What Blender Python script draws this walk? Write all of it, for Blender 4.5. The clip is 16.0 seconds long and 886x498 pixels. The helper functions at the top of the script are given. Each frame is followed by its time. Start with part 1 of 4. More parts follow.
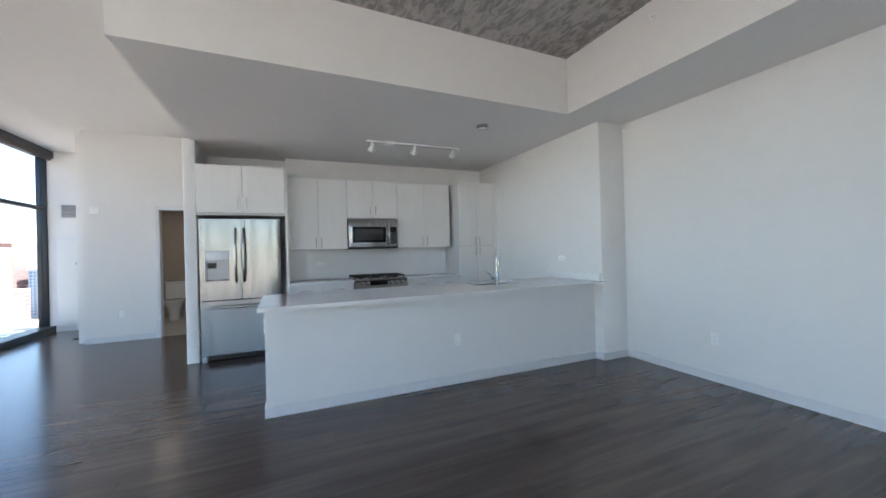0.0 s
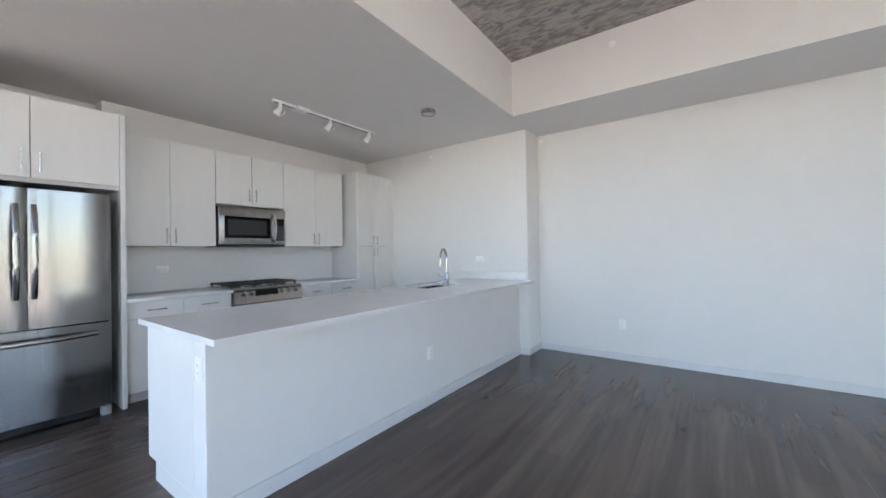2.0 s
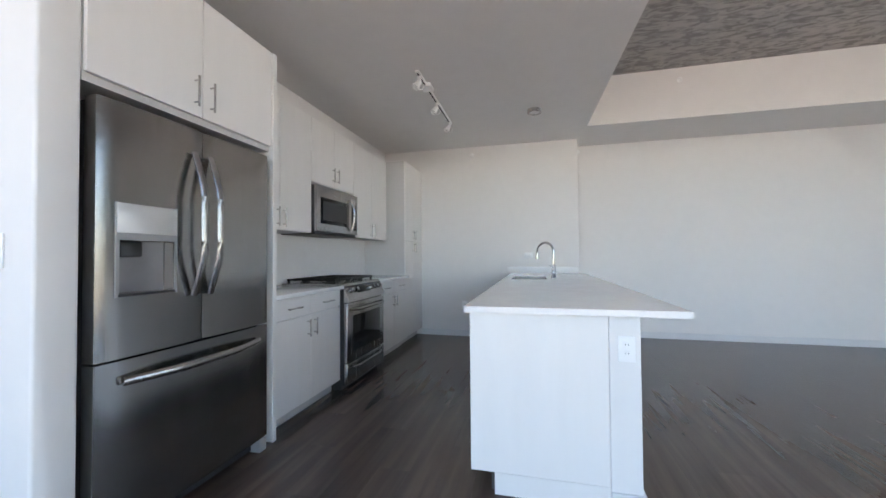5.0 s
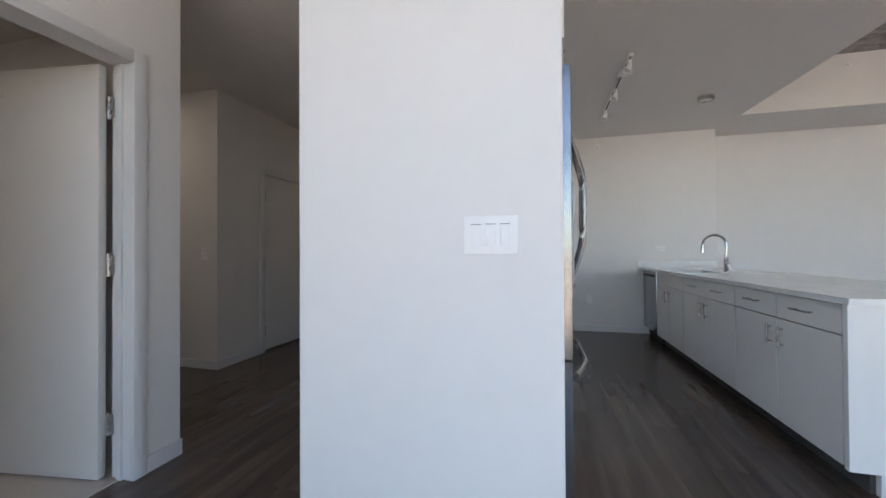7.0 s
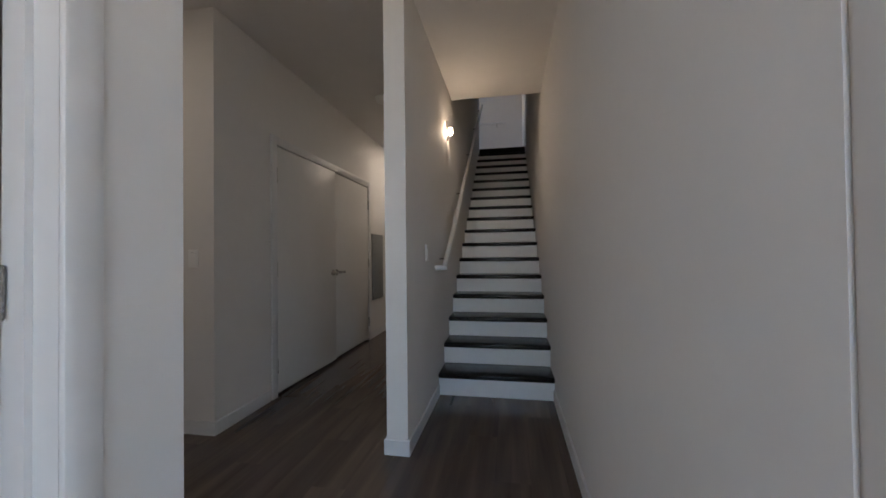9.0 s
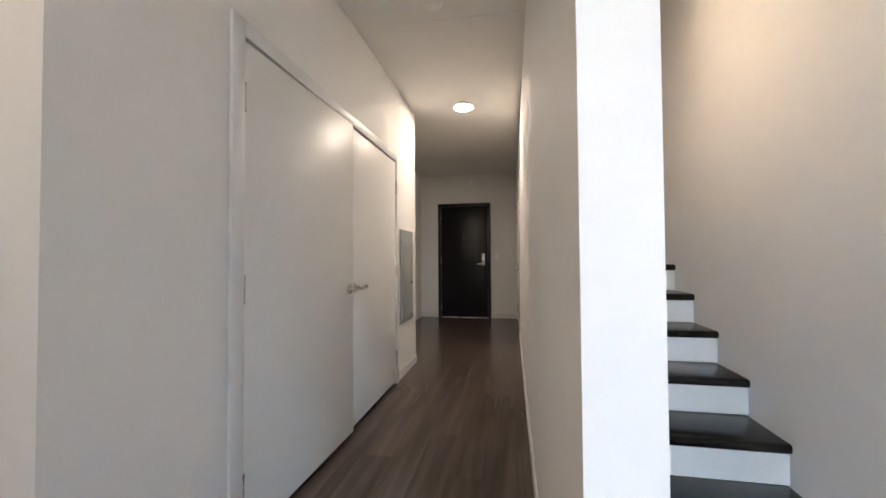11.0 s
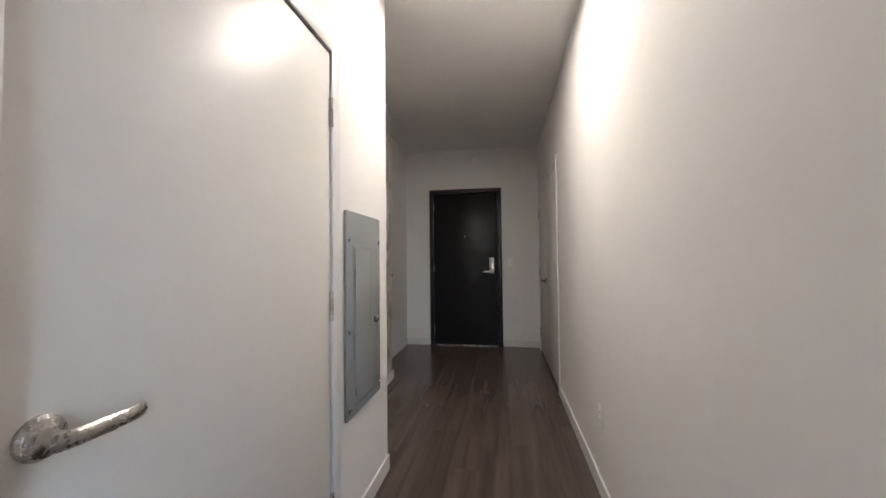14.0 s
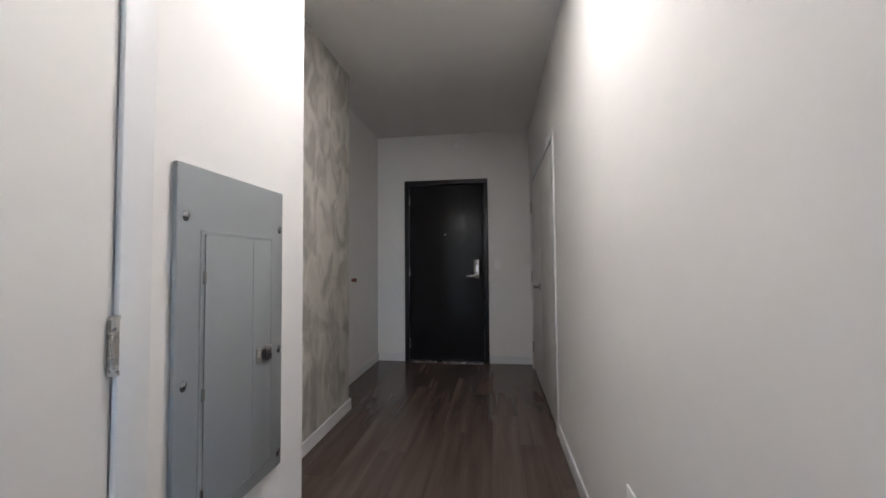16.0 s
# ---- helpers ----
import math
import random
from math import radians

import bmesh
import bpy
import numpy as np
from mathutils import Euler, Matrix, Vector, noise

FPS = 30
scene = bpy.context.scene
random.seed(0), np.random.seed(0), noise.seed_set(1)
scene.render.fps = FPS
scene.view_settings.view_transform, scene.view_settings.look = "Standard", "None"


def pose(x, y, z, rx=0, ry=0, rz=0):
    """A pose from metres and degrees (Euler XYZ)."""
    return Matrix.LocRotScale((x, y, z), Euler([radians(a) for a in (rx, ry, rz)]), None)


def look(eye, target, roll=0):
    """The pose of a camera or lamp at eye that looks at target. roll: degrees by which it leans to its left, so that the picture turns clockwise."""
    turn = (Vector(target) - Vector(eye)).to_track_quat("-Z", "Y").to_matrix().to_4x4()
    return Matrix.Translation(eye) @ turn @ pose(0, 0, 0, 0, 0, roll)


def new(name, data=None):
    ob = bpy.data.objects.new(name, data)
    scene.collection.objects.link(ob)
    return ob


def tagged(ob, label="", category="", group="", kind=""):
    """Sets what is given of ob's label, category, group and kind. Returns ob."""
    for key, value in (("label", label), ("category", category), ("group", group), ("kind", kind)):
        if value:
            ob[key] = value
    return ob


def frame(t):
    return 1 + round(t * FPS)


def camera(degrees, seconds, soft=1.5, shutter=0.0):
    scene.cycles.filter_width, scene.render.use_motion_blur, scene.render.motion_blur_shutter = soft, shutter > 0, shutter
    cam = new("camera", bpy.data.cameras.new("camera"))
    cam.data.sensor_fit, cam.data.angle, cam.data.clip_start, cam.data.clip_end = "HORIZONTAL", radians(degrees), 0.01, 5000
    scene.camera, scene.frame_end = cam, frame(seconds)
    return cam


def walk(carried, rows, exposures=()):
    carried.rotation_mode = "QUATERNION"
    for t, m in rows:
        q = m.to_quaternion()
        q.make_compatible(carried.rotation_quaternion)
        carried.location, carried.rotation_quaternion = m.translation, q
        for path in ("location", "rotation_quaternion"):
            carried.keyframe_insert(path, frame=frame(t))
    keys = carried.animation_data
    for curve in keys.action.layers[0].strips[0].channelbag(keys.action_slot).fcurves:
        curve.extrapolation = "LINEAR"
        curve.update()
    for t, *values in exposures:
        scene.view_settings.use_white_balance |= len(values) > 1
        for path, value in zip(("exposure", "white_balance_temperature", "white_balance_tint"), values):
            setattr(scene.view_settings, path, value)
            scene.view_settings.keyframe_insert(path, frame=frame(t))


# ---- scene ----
SKY, LAMP = 0.15, 14.0
cam = camera(100.1, 16.0, soft=1.6)
PATH = [
    (0, (0.232, -0.176, 1.322), (-1.606, 0.613, 1.327), -1.5),
    (0.5, (-0.048, -0.388, 1.281), (-1.702, 0.737, 1.288), -0.9),
    (1, (-0.374, -0.604, 1.257), (-1.846, 0.75, 1.271), -0.9),
    (1.5, (-0.763, -0.854, 1.285), (-2.094, 0.639, 1.293), -0.7),
    (2, (-1.161, -1.085, 1.281), (-2.333, 0.535, 1.294), -0.9),
    (2.5, (-1.544, -1.278, 1.279), (-2.541, 0.456, 1.281), -0.7),
    (3, (-1.956, -1.427, 1.26), (-2.801, 0.385, 1.277), -0.7),
    (5.5, (-3.956, -2.325, 1.151), (-4.424, -0.381, 1.19), -0.4),
    (6, (-4.383, -2.443, 1.168), (-4.867, -0.503, 1.202), -0.5),
    (6.5, (-4.835, -2.508, 1.16), (-5.311, -0.566, 1.193), -0.4),
    (7, (-5.264, -2.48, 1.136), (-5.764, -0.544, 1.154), -0.3),
    (7.5, (-5.663, -2.352, 1.154), (-6.168, -0.417, 1.178), -0.6),
    (8, (-5.997, -2.198, 1.143), (-6.498, -0.262, 1.165), -0.6),
    (8.2, (-6.103, -2.123, 1.148), (-6.591, -0.184, 1.164), -0.6),
    (10.3, (-6.959, -0.594, 1.103), (-7.119, 1.398, 1.155), -0.9),
    (10.5, (-7.049, -0.491, 1.097), (-7.277, 1.495, 1.149), -0.8),
    (11, (-7.263, -0.172, 1.151), (-7.626, 1.794, 1.198), -0.4),
    (11.5, (-7.393, 0.166, 1.141), (-7.779, 2.127, 1.192), -0.5),
    (12, (-7.467, 0.494, 1.172), (-7.852, 2.456, 1.231), -0.6),
    (12.5, (-7.567, 0.786, 1.204), (-7.945, 2.75, 1.257), -0.4),
    (13, (-7.626, 1.062, 1.186), (-7.974, 3.031, 1.244), -0.5),
    (13.5, (-7.646, 1.424, 1.204), (-7.977, 3.396, 1.26), -0.7),
    (14, (-7.64, 1.737, 1.21), (-7.959, 3.711, 1.265), -0.6),
    (14.5, (-7.629, 2.041, 1.221), (-7.92, 4.019, 1.278), -0.7),
    (15, (-7.591, 2.3, 1.192), (-7.87, 4.28, 1.253), -0.8),
    (15.5, (-7.569, 2.472, 1.185), (-7.845, 4.452, 1.257), -0.5),
    (16, (-7.579, 2.485, 1.183), (-7.854, 4.465, 1.26), -0.5),
]
walk(cam, [(t, look(e, to, r)) for t, e, to, r in PATH], [(0, 2.28, 6200, 12), (0.5, 2.55, 6350, 15), (2, 2.62, 6450, 16), (5.5, 2.38, 6650, 17), (6.5, 2.14, 6700, 18), (8.2, 2.02, 7050, 18),
      (10.3, 3.68, 6500, 16), (11.5, 4.38, 7000, 16), (13, 4.4, 6500, 16), (16, 4.32, 5600, 14)])

# ---- world and light ----
world = bpy.data.worlds.new("sky")
scene.world = world
world.use_nodes = True
wt = world.node_tree
sky = wt.nodes.new("ShaderNodeTexSky")
sky.sky_type, sky.sun_disc = "NISHITA", False
sky.sun_elevation, sky.sun_rotation = radians(48), radians(20)
sky.altitude, sky.air_density, sky.dust_density = 100, 1.0, 0.9
wt.links.new(sky.outputs[0], wt.nodes["Background"].inputs[0])
wt.nodes["Background"].inputs[1].default_value = SKY
sun = new("sun", bpy.data.lights.new("sun", "SUN"))
sun.data.energy, sun.data.angle, sun.data.color = 5.0, radians(0.5), (1.0, 0.95, 0.86)
sun.matrix_world = look((0, 60, 70), (-10, 0, 0))


# ---- materials ----
def mat(name, color, rough=0.6, metal=0.0, var=0.05, scale=4.0, bump=0.0, bscale=60.0, stretch=(1, 1, 1), emit=0.0, ecol=None,
        rand=0.0, rvar=0.08, coat=0.0, spec=0.5):
    """Noise at two scales in the colour and the gloss, fine relief by bump."""
    m = bpy.data.materials.new(name)
    m.use_nodes = True
    nt, nd = m.node_tree, m.node_tree.nodes
    b = nd["Principled BSDF"]
    b.inputs["Metallic"].default_value = metal
    b.inputs["Coat Weight"].default_value = coat
    b.inputs["Specular IOR Level"].default_value = spec
    tc, mp = nd.new("ShaderNodeTexCoord"), nd.new("ShaderNodeMapping")
    mp.inputs["Scale"].default_value = stretch
    nt.links.new(tc.outputs["Object"], mp.inputs[0])
    n1, n2, mx = nd.new("ShaderNodeTexNoise"), nd.new("ShaderNodeTexNoise"), nd.new("ShaderNodeMath")
    n1.inputs["Scale"].default_value, n2.inputs["Scale"].default_value = scale, scale * 9
    n1.inputs["Detail"].default_value, n2.inputs["Detail"].default_value = 4, 6
    mx.operation = "ADD"
    for n in (n1, n2):
        nt.links.new(mp.outputs[0], n.inputs["Vector"])
    nt.links.new(n1.outputs["Fac"], mx.inputs[0])
    nt.links.new(n2.outputs["Fac"], mx.inputs[1])
    mr = nd.new("ShaderNodeMapRange")
    mr.inputs["From Min"].default_value, mr.inputs["From Max"].default_value = 0.6, 1.4
    mr.inputs["To Min"].default_value, mr.inputs["To Max"].default_value = 1 - var, 1 + var
    nt.links.new(mx.outputs[0], mr.inputs["Value"])
    fac = mr.outputs[0]
    if rand:
        oi, ml, r2 = nd.new("ShaderNodeObjectInfo"), nd.new("ShaderNodeMath"), nd.new("ShaderNodeMapRange")
        gi, ad = nd.new("ShaderNodeNewGeometry"), nd.new("ShaderNodeMath")
        ad.operation = "ADD"
        fr = nd.new("ShaderNodeMath")
        fr.operation = "FRACT"
        nt.links.new(oi.outputs["Random"], ad.inputs[0])
        nt.links.new(gi.outputs["Random Per Island"], ad.inputs[1])
        nt.links.new(ad.outputs[0], fr.inputs[0])
        r2.inputs["To Min"].default_value, r2.inputs["To Max"].default_value = 1 - rand, 1 + rand
        nt.links.new(fr.outputs[0], r2.inputs["Value"])
        ml.operation = "MULTIPLY"
        nt.links.new(r2.outputs[0], ml.inputs[0])
        nt.links.new(fac, ml.inputs[1])
        fac = ml.outputs[0]
    sc = nd.new("ShaderNodeVectorMath")
    sc.operation = "SCALE"
    sc.inputs[0].default_value = color
    nt.links.new(fac, sc.inputs["Scale"])
    nt.links.new(sc.outputs[0], b.inputs["Base Color"])
    rr = nd.new("ShaderNodeMapRange")
    rr.inputs["From Min"].default_value, rr.inputs["From Max"].default_value = 0.6, 1.4
    rr.inputs["To Min"].default_value, rr.inputs["To Max"].default_value = max(0.02, rough - rvar), min(1, rough + rvar)
    nt.links.new(mx.outputs[0], rr.inputs["Value"])
    nt.links.new(rr.outputs[0], b.inputs["Roughness"])
    if bump:
        n3, bp = nd.new("ShaderNodeTexNoise"), nd.new("ShaderNodeBump")
        n3.inputs["Scale"].default_value, n3.inputs["Detail"].default_value = bscale, 5
        nt.links.new(mp.outputs[0], n3.inputs["Vector"])
        bp.inputs["Strength"].default_value, bp.inputs["Distance"].default_value = bump, 0.004
        nt.links.new(n3.outputs["Fac"], bp.inputs["Height"])
        nt.links.new(bp.outputs[0], b.inputs["Normal"])
    if emit:
        b.inputs["Emission Color"].default_value = (*(ecol or color), 1)
        b.inputs["Emission Strength"].default_value = emit
    return m


def concrete_mat(name, color, rough=0.85, stretch=(1, 1, 1), contrast=0.45, warp=1.6, soft=0.08, relief=0.6):
    """Board-marked concrete: blotches, darker veins, pitted relief."""
    m = mat(name, color, rough, var=0.16, scale=1.6, stretch=stretch)
    nt, nd = m.node_tree, m.node_tree.nodes
    b, mp = nd["Principled BSDF"], nd["Mapping"]
    n, cr, mixer = nd.new("ShaderNodeTexNoise"), nd.new("ShaderNodeValToRGB"), nd.new("ShaderNodeMix")
    n.inputs["Scale"].default_value, n.inputs["Detail"].default_value, n.inputs["Distortion"].default_value = 9, 8, warp
    cr.color_ramp.elements[0].position, cr.color_ramp.elements[1].position = 0.48 - soft, 0.48 + soft
    cr.color_ramp.elements[0].color = (1 - contrast, 1 - contrast, 1 - contrast, 1)
    nt.links.new(mp.outputs[0], n.inputs["Vector"])
    nt.links.new(n.outputs["Fac"], cr.inputs[0])
    src = b.inputs["Base Color"].links[0].from_socket
    mixer.data_type, mixer.blend_type = "RGBA", "MULTIPLY"
    mixer.inputs[0].default_value = 1
    nt.links.new(src, mixer.inputs[6])
    nt.links.new(cr.outputs[0], mixer.inputs[7])
    nt.links.new(mixer.outputs[2], b.inputs["Base Color"])
    bp = nd.new("ShaderNodeBump")
    bp.inputs["Strength"].default_value, bp.inputs["Distance"].default_value = relief, 0.01
    nt.links.new(n.outputs["Fac"], bp.inputs["Height"])
    nt.links.new(bp.outputs[0], b.inputs["Normal"])
    return m


def wood_floor_mat(name, color):
    """Grey-brown vinyl plank: long grain, darker streaks, tone from plank to plank."""
    m = mat(name, color, 0.22, var=0.13, scale=1.6, stretch=(6, 0.5, 4), rand=0.10, rvar=0.02)
    nt, nd = m.node_tree, m.node_tree.nodes
    b = nd["Principled BSDF"]
    nd["Noise Texture.001"].inputs["Scale"].default_value, nd["Noise Texture.001"].inputs["Detail"].default_value = 4.0, 2
    wv, cr, mixer, mp = nd.new("ShaderNodeTexNoise"), nd.new("ShaderNodeValToRGB"), nd.new("ShaderNodeMix"), nd.new("ShaderNodeMapping")
    oi, vm = nd.new("ShaderNodeObjectInfo"), nd.new("ShaderNodeVectorMath")
    mp.inputs["Scale"].default_value = (12, 0.7, 1)
    nt.links.new(nd["Texture Coordinate"].outputs["Object"], vm.inputs[0])
    nt.links.new(oi.outputs["Random"], vm.inputs[1])
    vm.operation = "ADD"
    nt.links.new(vm.outputs[0], mp.inputs[0])
    wv.inputs["Scale"].default_value, wv.inputs["Detail"].default_value, wv.inputs["Distortion"].default_value = 1.3, 4, 0.4
    nt.links.new(mp.outputs[0], wv.inputs["Vector"])
    cr.color_ramp.elements[0].position, cr.color_ramp.elements[1].position = 0.30, 0.66
    cr.color_ramp.elements[0].color, cr.color_ramp.elements[1].color = (0.68, 0.65, 0.63, 1), (1.10, 1.07, 1.05, 1)
    nt.links.new(wv.outputs["Fac"], cr.inputs[0])
    mixer.data_type, mixer.blend_type = "RGBA", "MULTIPLY"
    mixer.inputs[0].default_value = 1
    nt.links.new(b.inputs["Base Color"].links[0].from_socket, mixer.inputs[6])
    nt.links.new(cr.outputs[0], mixer.inputs[7])
    nt.links.new(mixer.outputs[2], b.inputs["Base Color"])
    return m


PAINT = mat("wall_paint", (0.79, 0.775, 0.757), 0.7, var=0.02, scale=1.2, bump=0.015, bscale=220, spec=0.25)
CEIL = mat("ceiling_paint", (0.80, 0.785, 0.765), 0.8, var=0.025, scale=0.8, bump=0.08, bscale=180, spec=0.2)
TRIM = mat("trim_paint", (0.72, 0.72, 0.72), 0.4, var=0.02, scale=3)
DOORP = mat("door_paint", (0.74, 0.725, 0.70), 0.40, var=0.02, scale=1.5, rvar=0.02, spec=0.35)
CAB = mat("cabinet_laminate", (0.82, 0.80, 0.775), 0.36, var=0.03, scale=1.5, stretch=(1, 1, 0.15), bump=0.06, bscale=90)
CABIN = mat("cabinet_core", (0.60, 0.585, 0.57), 0.6, var=0.03)
QUARTZ = mat("white_quartz", (0.80, 0.80, 0.79), 0.10, var=0.03, scale=6, rvar=0.03)
SPLASH = mat("white_splash_panel", (0.80, 0.80, 0.79), 0.22, var=0.02, scale=3)
STEEL = mat("brushed_steel", (0.40, 0.39, 0.38), 0.24, 1.0, var=0.05, scale=1.2, stretch=(1, 60, 1), bump=0.05, bscale=2.5, rvar=0.06)
STEELV = mat("fridge_steel", (0.31, 0.304, 0.297), 0.19, 1.0, var=0.05, scale=0.9, stretch=(5, 5, 0.22), bump=0.7, bscale=0.8, rvar=0.05)
CHROME = mat("chrome", (0.52, 0.52, 0.53), 0.07, 1.0, var=0.02, rvar=0.03)
NICKEL = mat("satin_nickel", (0.48, 0.465, 0.44), 0.28, 1.0, var=0.04, scale=20)
BLACKGL = mat("black_glass", (0.010, 0.010, 0.012), 0.08, var=0.1, rvar=0.03, spec=0.22)
# near-black: the recess shade under the island cabinets is put into this colour
TOE = mat("shaded_toe_kick", (0.06, 0.055, 0.052), 0.6, var=0.1)
BLACK = mat("black_plastic", (0.02, 0.02, 0.022), 0.45, var=0.15, scale=20)
IRON = mat("cast_iron", (0.018, 0.018, 0.018), 0.6, var=0.25, scale=30, bump=0.3, bscale=300)
GREYP = mat("dispenser_grey", (0.34, 0.34, 0.34), 0.4, 0.3, var=0.04)
EBONY = mat("entry_door_veneer", (0.010, 0.0095, 0.011), 0.34, var=0.25, scale=3, stretch=(18, 1, 0.7), bump=0.08, bscale=12, spec=0.25)
BLKFRAME = mat("black_frame_paint", (0.012, 0.012, 0.014), 0.35, var=0.1)
TREAD = mat("dark_stair_tread", (0.010, 0.008, 0.008), 0.22, spec=0.3, var=0.2, scale=3, stretch=(0.7, 10, 4), rvar=0.05)
RISER = mat("riser_paint", (0.78, 0.78, 0.78), 0.45, var=0.025, scale=3)
PANELG = mat("panel_grey_enamel", (0.27, 0.285, 0.29), 0.42, var=0.03, scale=4, bump=0.12, bscale=400)
PLASTIC = mat("white_plastic", (0.88, 0.88, 0.87), 0.35, var=0.015, scale=20)
SLOT = mat("slot_dark", (0.05, 0.05, 0.05), 0.6)
CONC_C = concrete_mat("ceiling_concrete", (0.47, 0.445, 0.42), stretch=(0.75, 1.7, 1), contrast=0.42, warp=1.1)
CONC_W = concrete_mat("wall_concrete", (0.68, 0.65, 0.59), stretch=(0.9, 0.75, 0.42), contrast=0.32, warp=0.8, soft=0.08, relief=0.3)
FLOOR = wood_floor_mat("plank_floor", (0.100, 0.077, 0.066))
FLOORB = mat("floor_joint", (0.05, 0.042, 0.038), 0.7)
TILE = mat("bath_tile", (0.55, 0.51, 0.46), 0.35, var=0.05, scale=3)
PORC = mat("porcelain", (0.82, 0.81, 0.79), 0.12, var=0.015)
BRONZE = mat("window_frame_paint", (0.03, 0.035, 0.04), 0.4, 0.3, var=0.1)
BLIND = mat("blind_cassette", (0.05, 0.045, 0.042), 0.5, var=0.1)
LAMPON = mat("lamp_diffuser", (1.0, 0.93, 0.80), 0.5, emit=LAMP, ecol=(1.0, 0.885, 0.73))
SCONCE = mat("sconce_diffuser", (1.0, 0.9, 0.75), 0.5, emit=LAMP * 2.2, ecol=(1.0, 0.80, 0.58))
LAMPOFF = mat("lamp_lens", (0.7, 0.7, 0.68), 0.3)
GLASS = bpy.data.materials.new("window_glass")
GLASS.use_nodes = True
gb = GLASS.node_tree.nodes["Principled BSDF"]
gb.inputs["Transmission Weight"].default_value, gb.inputs["Roughness"].default_value, gb.inputs["IOR"].default_value = 1.0, 0.0, 1.05
gb.inputs["Base Color"].default_value = (0.74, 0.79, 0.81, 1)


# ---- shape helpers ----
BASE = {}


def box(bm, x0, x1, y0, y1, z0, z1, bevel=0.0, seg=2):
    m = Matrix.LocRotScale(((x0 + x1) / 2, (y0 + y1) / 2, (z0 + z1) / 2), None, (abs(x1 - x0), abs(y1 - y0), abs(z1 - z0)))
    vs = bmesh.ops.create_cube(bm, size=1, matrix=m)["verts"]
    if bevel:
        es = list({e for v in vs for e in v.link_edges})
        bmesh.ops.bevel(bm, geom=es, offset=bevel, segments=seg, profile=0.5, affect="EDGES")
    return bm


def cyl(bm, p0, p1, r0, r1=None, n=16):
    p0, p1 = Vector(p0), Vector(p1)
    d = p1 - p0
    m = Matrix.Translation((p0 + p1) / 2) @ d.to_track_quat("Z", "Y").to_matrix().to_4x4()
    bmesh.ops.create_cone(bm, cap_ends=True, segments=n, radius1=r0, radius2=r0 if r1 is None else r1, depth=d.length, matrix=m)
    return bm


def tube(bm, pts, r, n=10, flat=None):
    """A round (or flattened) bar along a line of points."""
    pts = [Vector(p) for p in pts]
    rings = []
    for i, p in enumerate(pts):
        d = (pts[min(i + 1, len(pts) - 1)] - pts[max(i - 1, 0)]).normalized()
        q = d.to_track_quat("Z", "Y").to_matrix()
        ring = []
        for k in range(n):
            a = 2 * math.pi * k / n
            v = q @ Vector((math.cos(a) * r, math.sin(a) * r, 0))
            if flat:
                v = Vector((v.x * flat[0], v.y * flat[1], v.z * flat[2]))
            ring.append(bm.verts.new(p + v))
        rings.append(ring)
    for a, b in zip(rings, rings[1:]):
        for k in range(n):
            bm.faces.new((a[k], a[(k + 1) % n], b[(k + 1) % n], b[k]))
    bm.faces.new(rings[0][::-1])
    bm.faces.new(rings[-1])
    return bm


def turned(bm, prof, m, n=24):
    """A turned body: (radius, height) pairs swung round z, laid by m."""
    rings = [[bm.verts.new(m @ Vector((r * math.cos(2 * math.pi * k / n), r * math.sin(2 * math.pi * k / n), h))) for k in range(n)] for r, h in prof]
    for a, b in zip(rings, rings[1:]):
        for k in range(n):
            bm.faces.new((a[k], a[(k + 1) % n], b[(k + 1) % n], b[k]))
    bm.faces.new(rings[0][::-1])
    bm.faces.new(rings[-1])
    return bm


def obj(name, bm, material, smooth=True):
    bmesh.ops.recalc_face_normals(bm, faces=bm.faces)
    me = bpy.data.meshes.new(name)
    bm.to_mesh(me)
    bm.free()
    me.materials.append(material)
    if smooth:
        for p in me.polygons:
            p.use_smooth = True
        me.set_sharp_from_angle(angle=radians(35))
    return new(name, me)


def B():
    return bmesh.new()


def bx(*a, **k):
    return box(bmesh.new(), *a, **k)


def structure(name, bm, material, label, category):
    return tagged(obj(name, bm, material), label, category, kind="structure")


def thing(name, loc, label, category, group="", kind=""):
    e = new(name)
    e.empty_display_size = 0.1
    e.location = loc
    BASE[e.name] = Matrix.Translation(loc).inverted()
    return tagged(e, label, category, group, kind)


def part(name, bm, material, parent, label=""):
    ob = obj(name, bm, material)
    ob.parent = parent
    if parent.name in BASE:
        ob.matrix_parent_inverse = BASE[parent.name]
    return tagged(ob, label)


def single(name, bm, material, label, category, group=""):
    return tagged(obj(name, bm, material), label, category, group)


# ---- structure ----
ZC, ZH = 2.76, 3.355
structure("floor", bx(-10.2, 2.05, -4.34, 7.3, -0.2, -0.012), FLOORB, "dark underlay of the plank floor", "floor")
structure("wall_living", bx(-2.98, 2.05, 3.575, 3.75, 0, 3.5), PAINT, "long plain off-white painted living room wall", "wall")
structure("wall_kitchen_end", bx(-5.81, -2.98, 3.19, 3.75, 0, 3.2, bevel=0.006), PAINT, "off-white painted wall closing the kitchen galley", "wall")
bm = box(B(), -6.12, -5.81, -0.13, 7.3, 0, 5.6)
box(bm, -6.12, -6.0, -1.16, -0.13, 0, 2.9)
structure("wall_kitchen_back", bm, PAINT, "off-white painted wall between kitchen and stairs", "wall")
structure("wall_wing", bx(-6.12, -5.19, -1.293, -1.16, 0, 2.78, bevel=0.012, seg=3), PAINT, "off-white painted wing wall beside the refrigerator", "wall")
bm = box(B(), -7.156, -7.031, 0.45, 5.17, 0, 5.6)
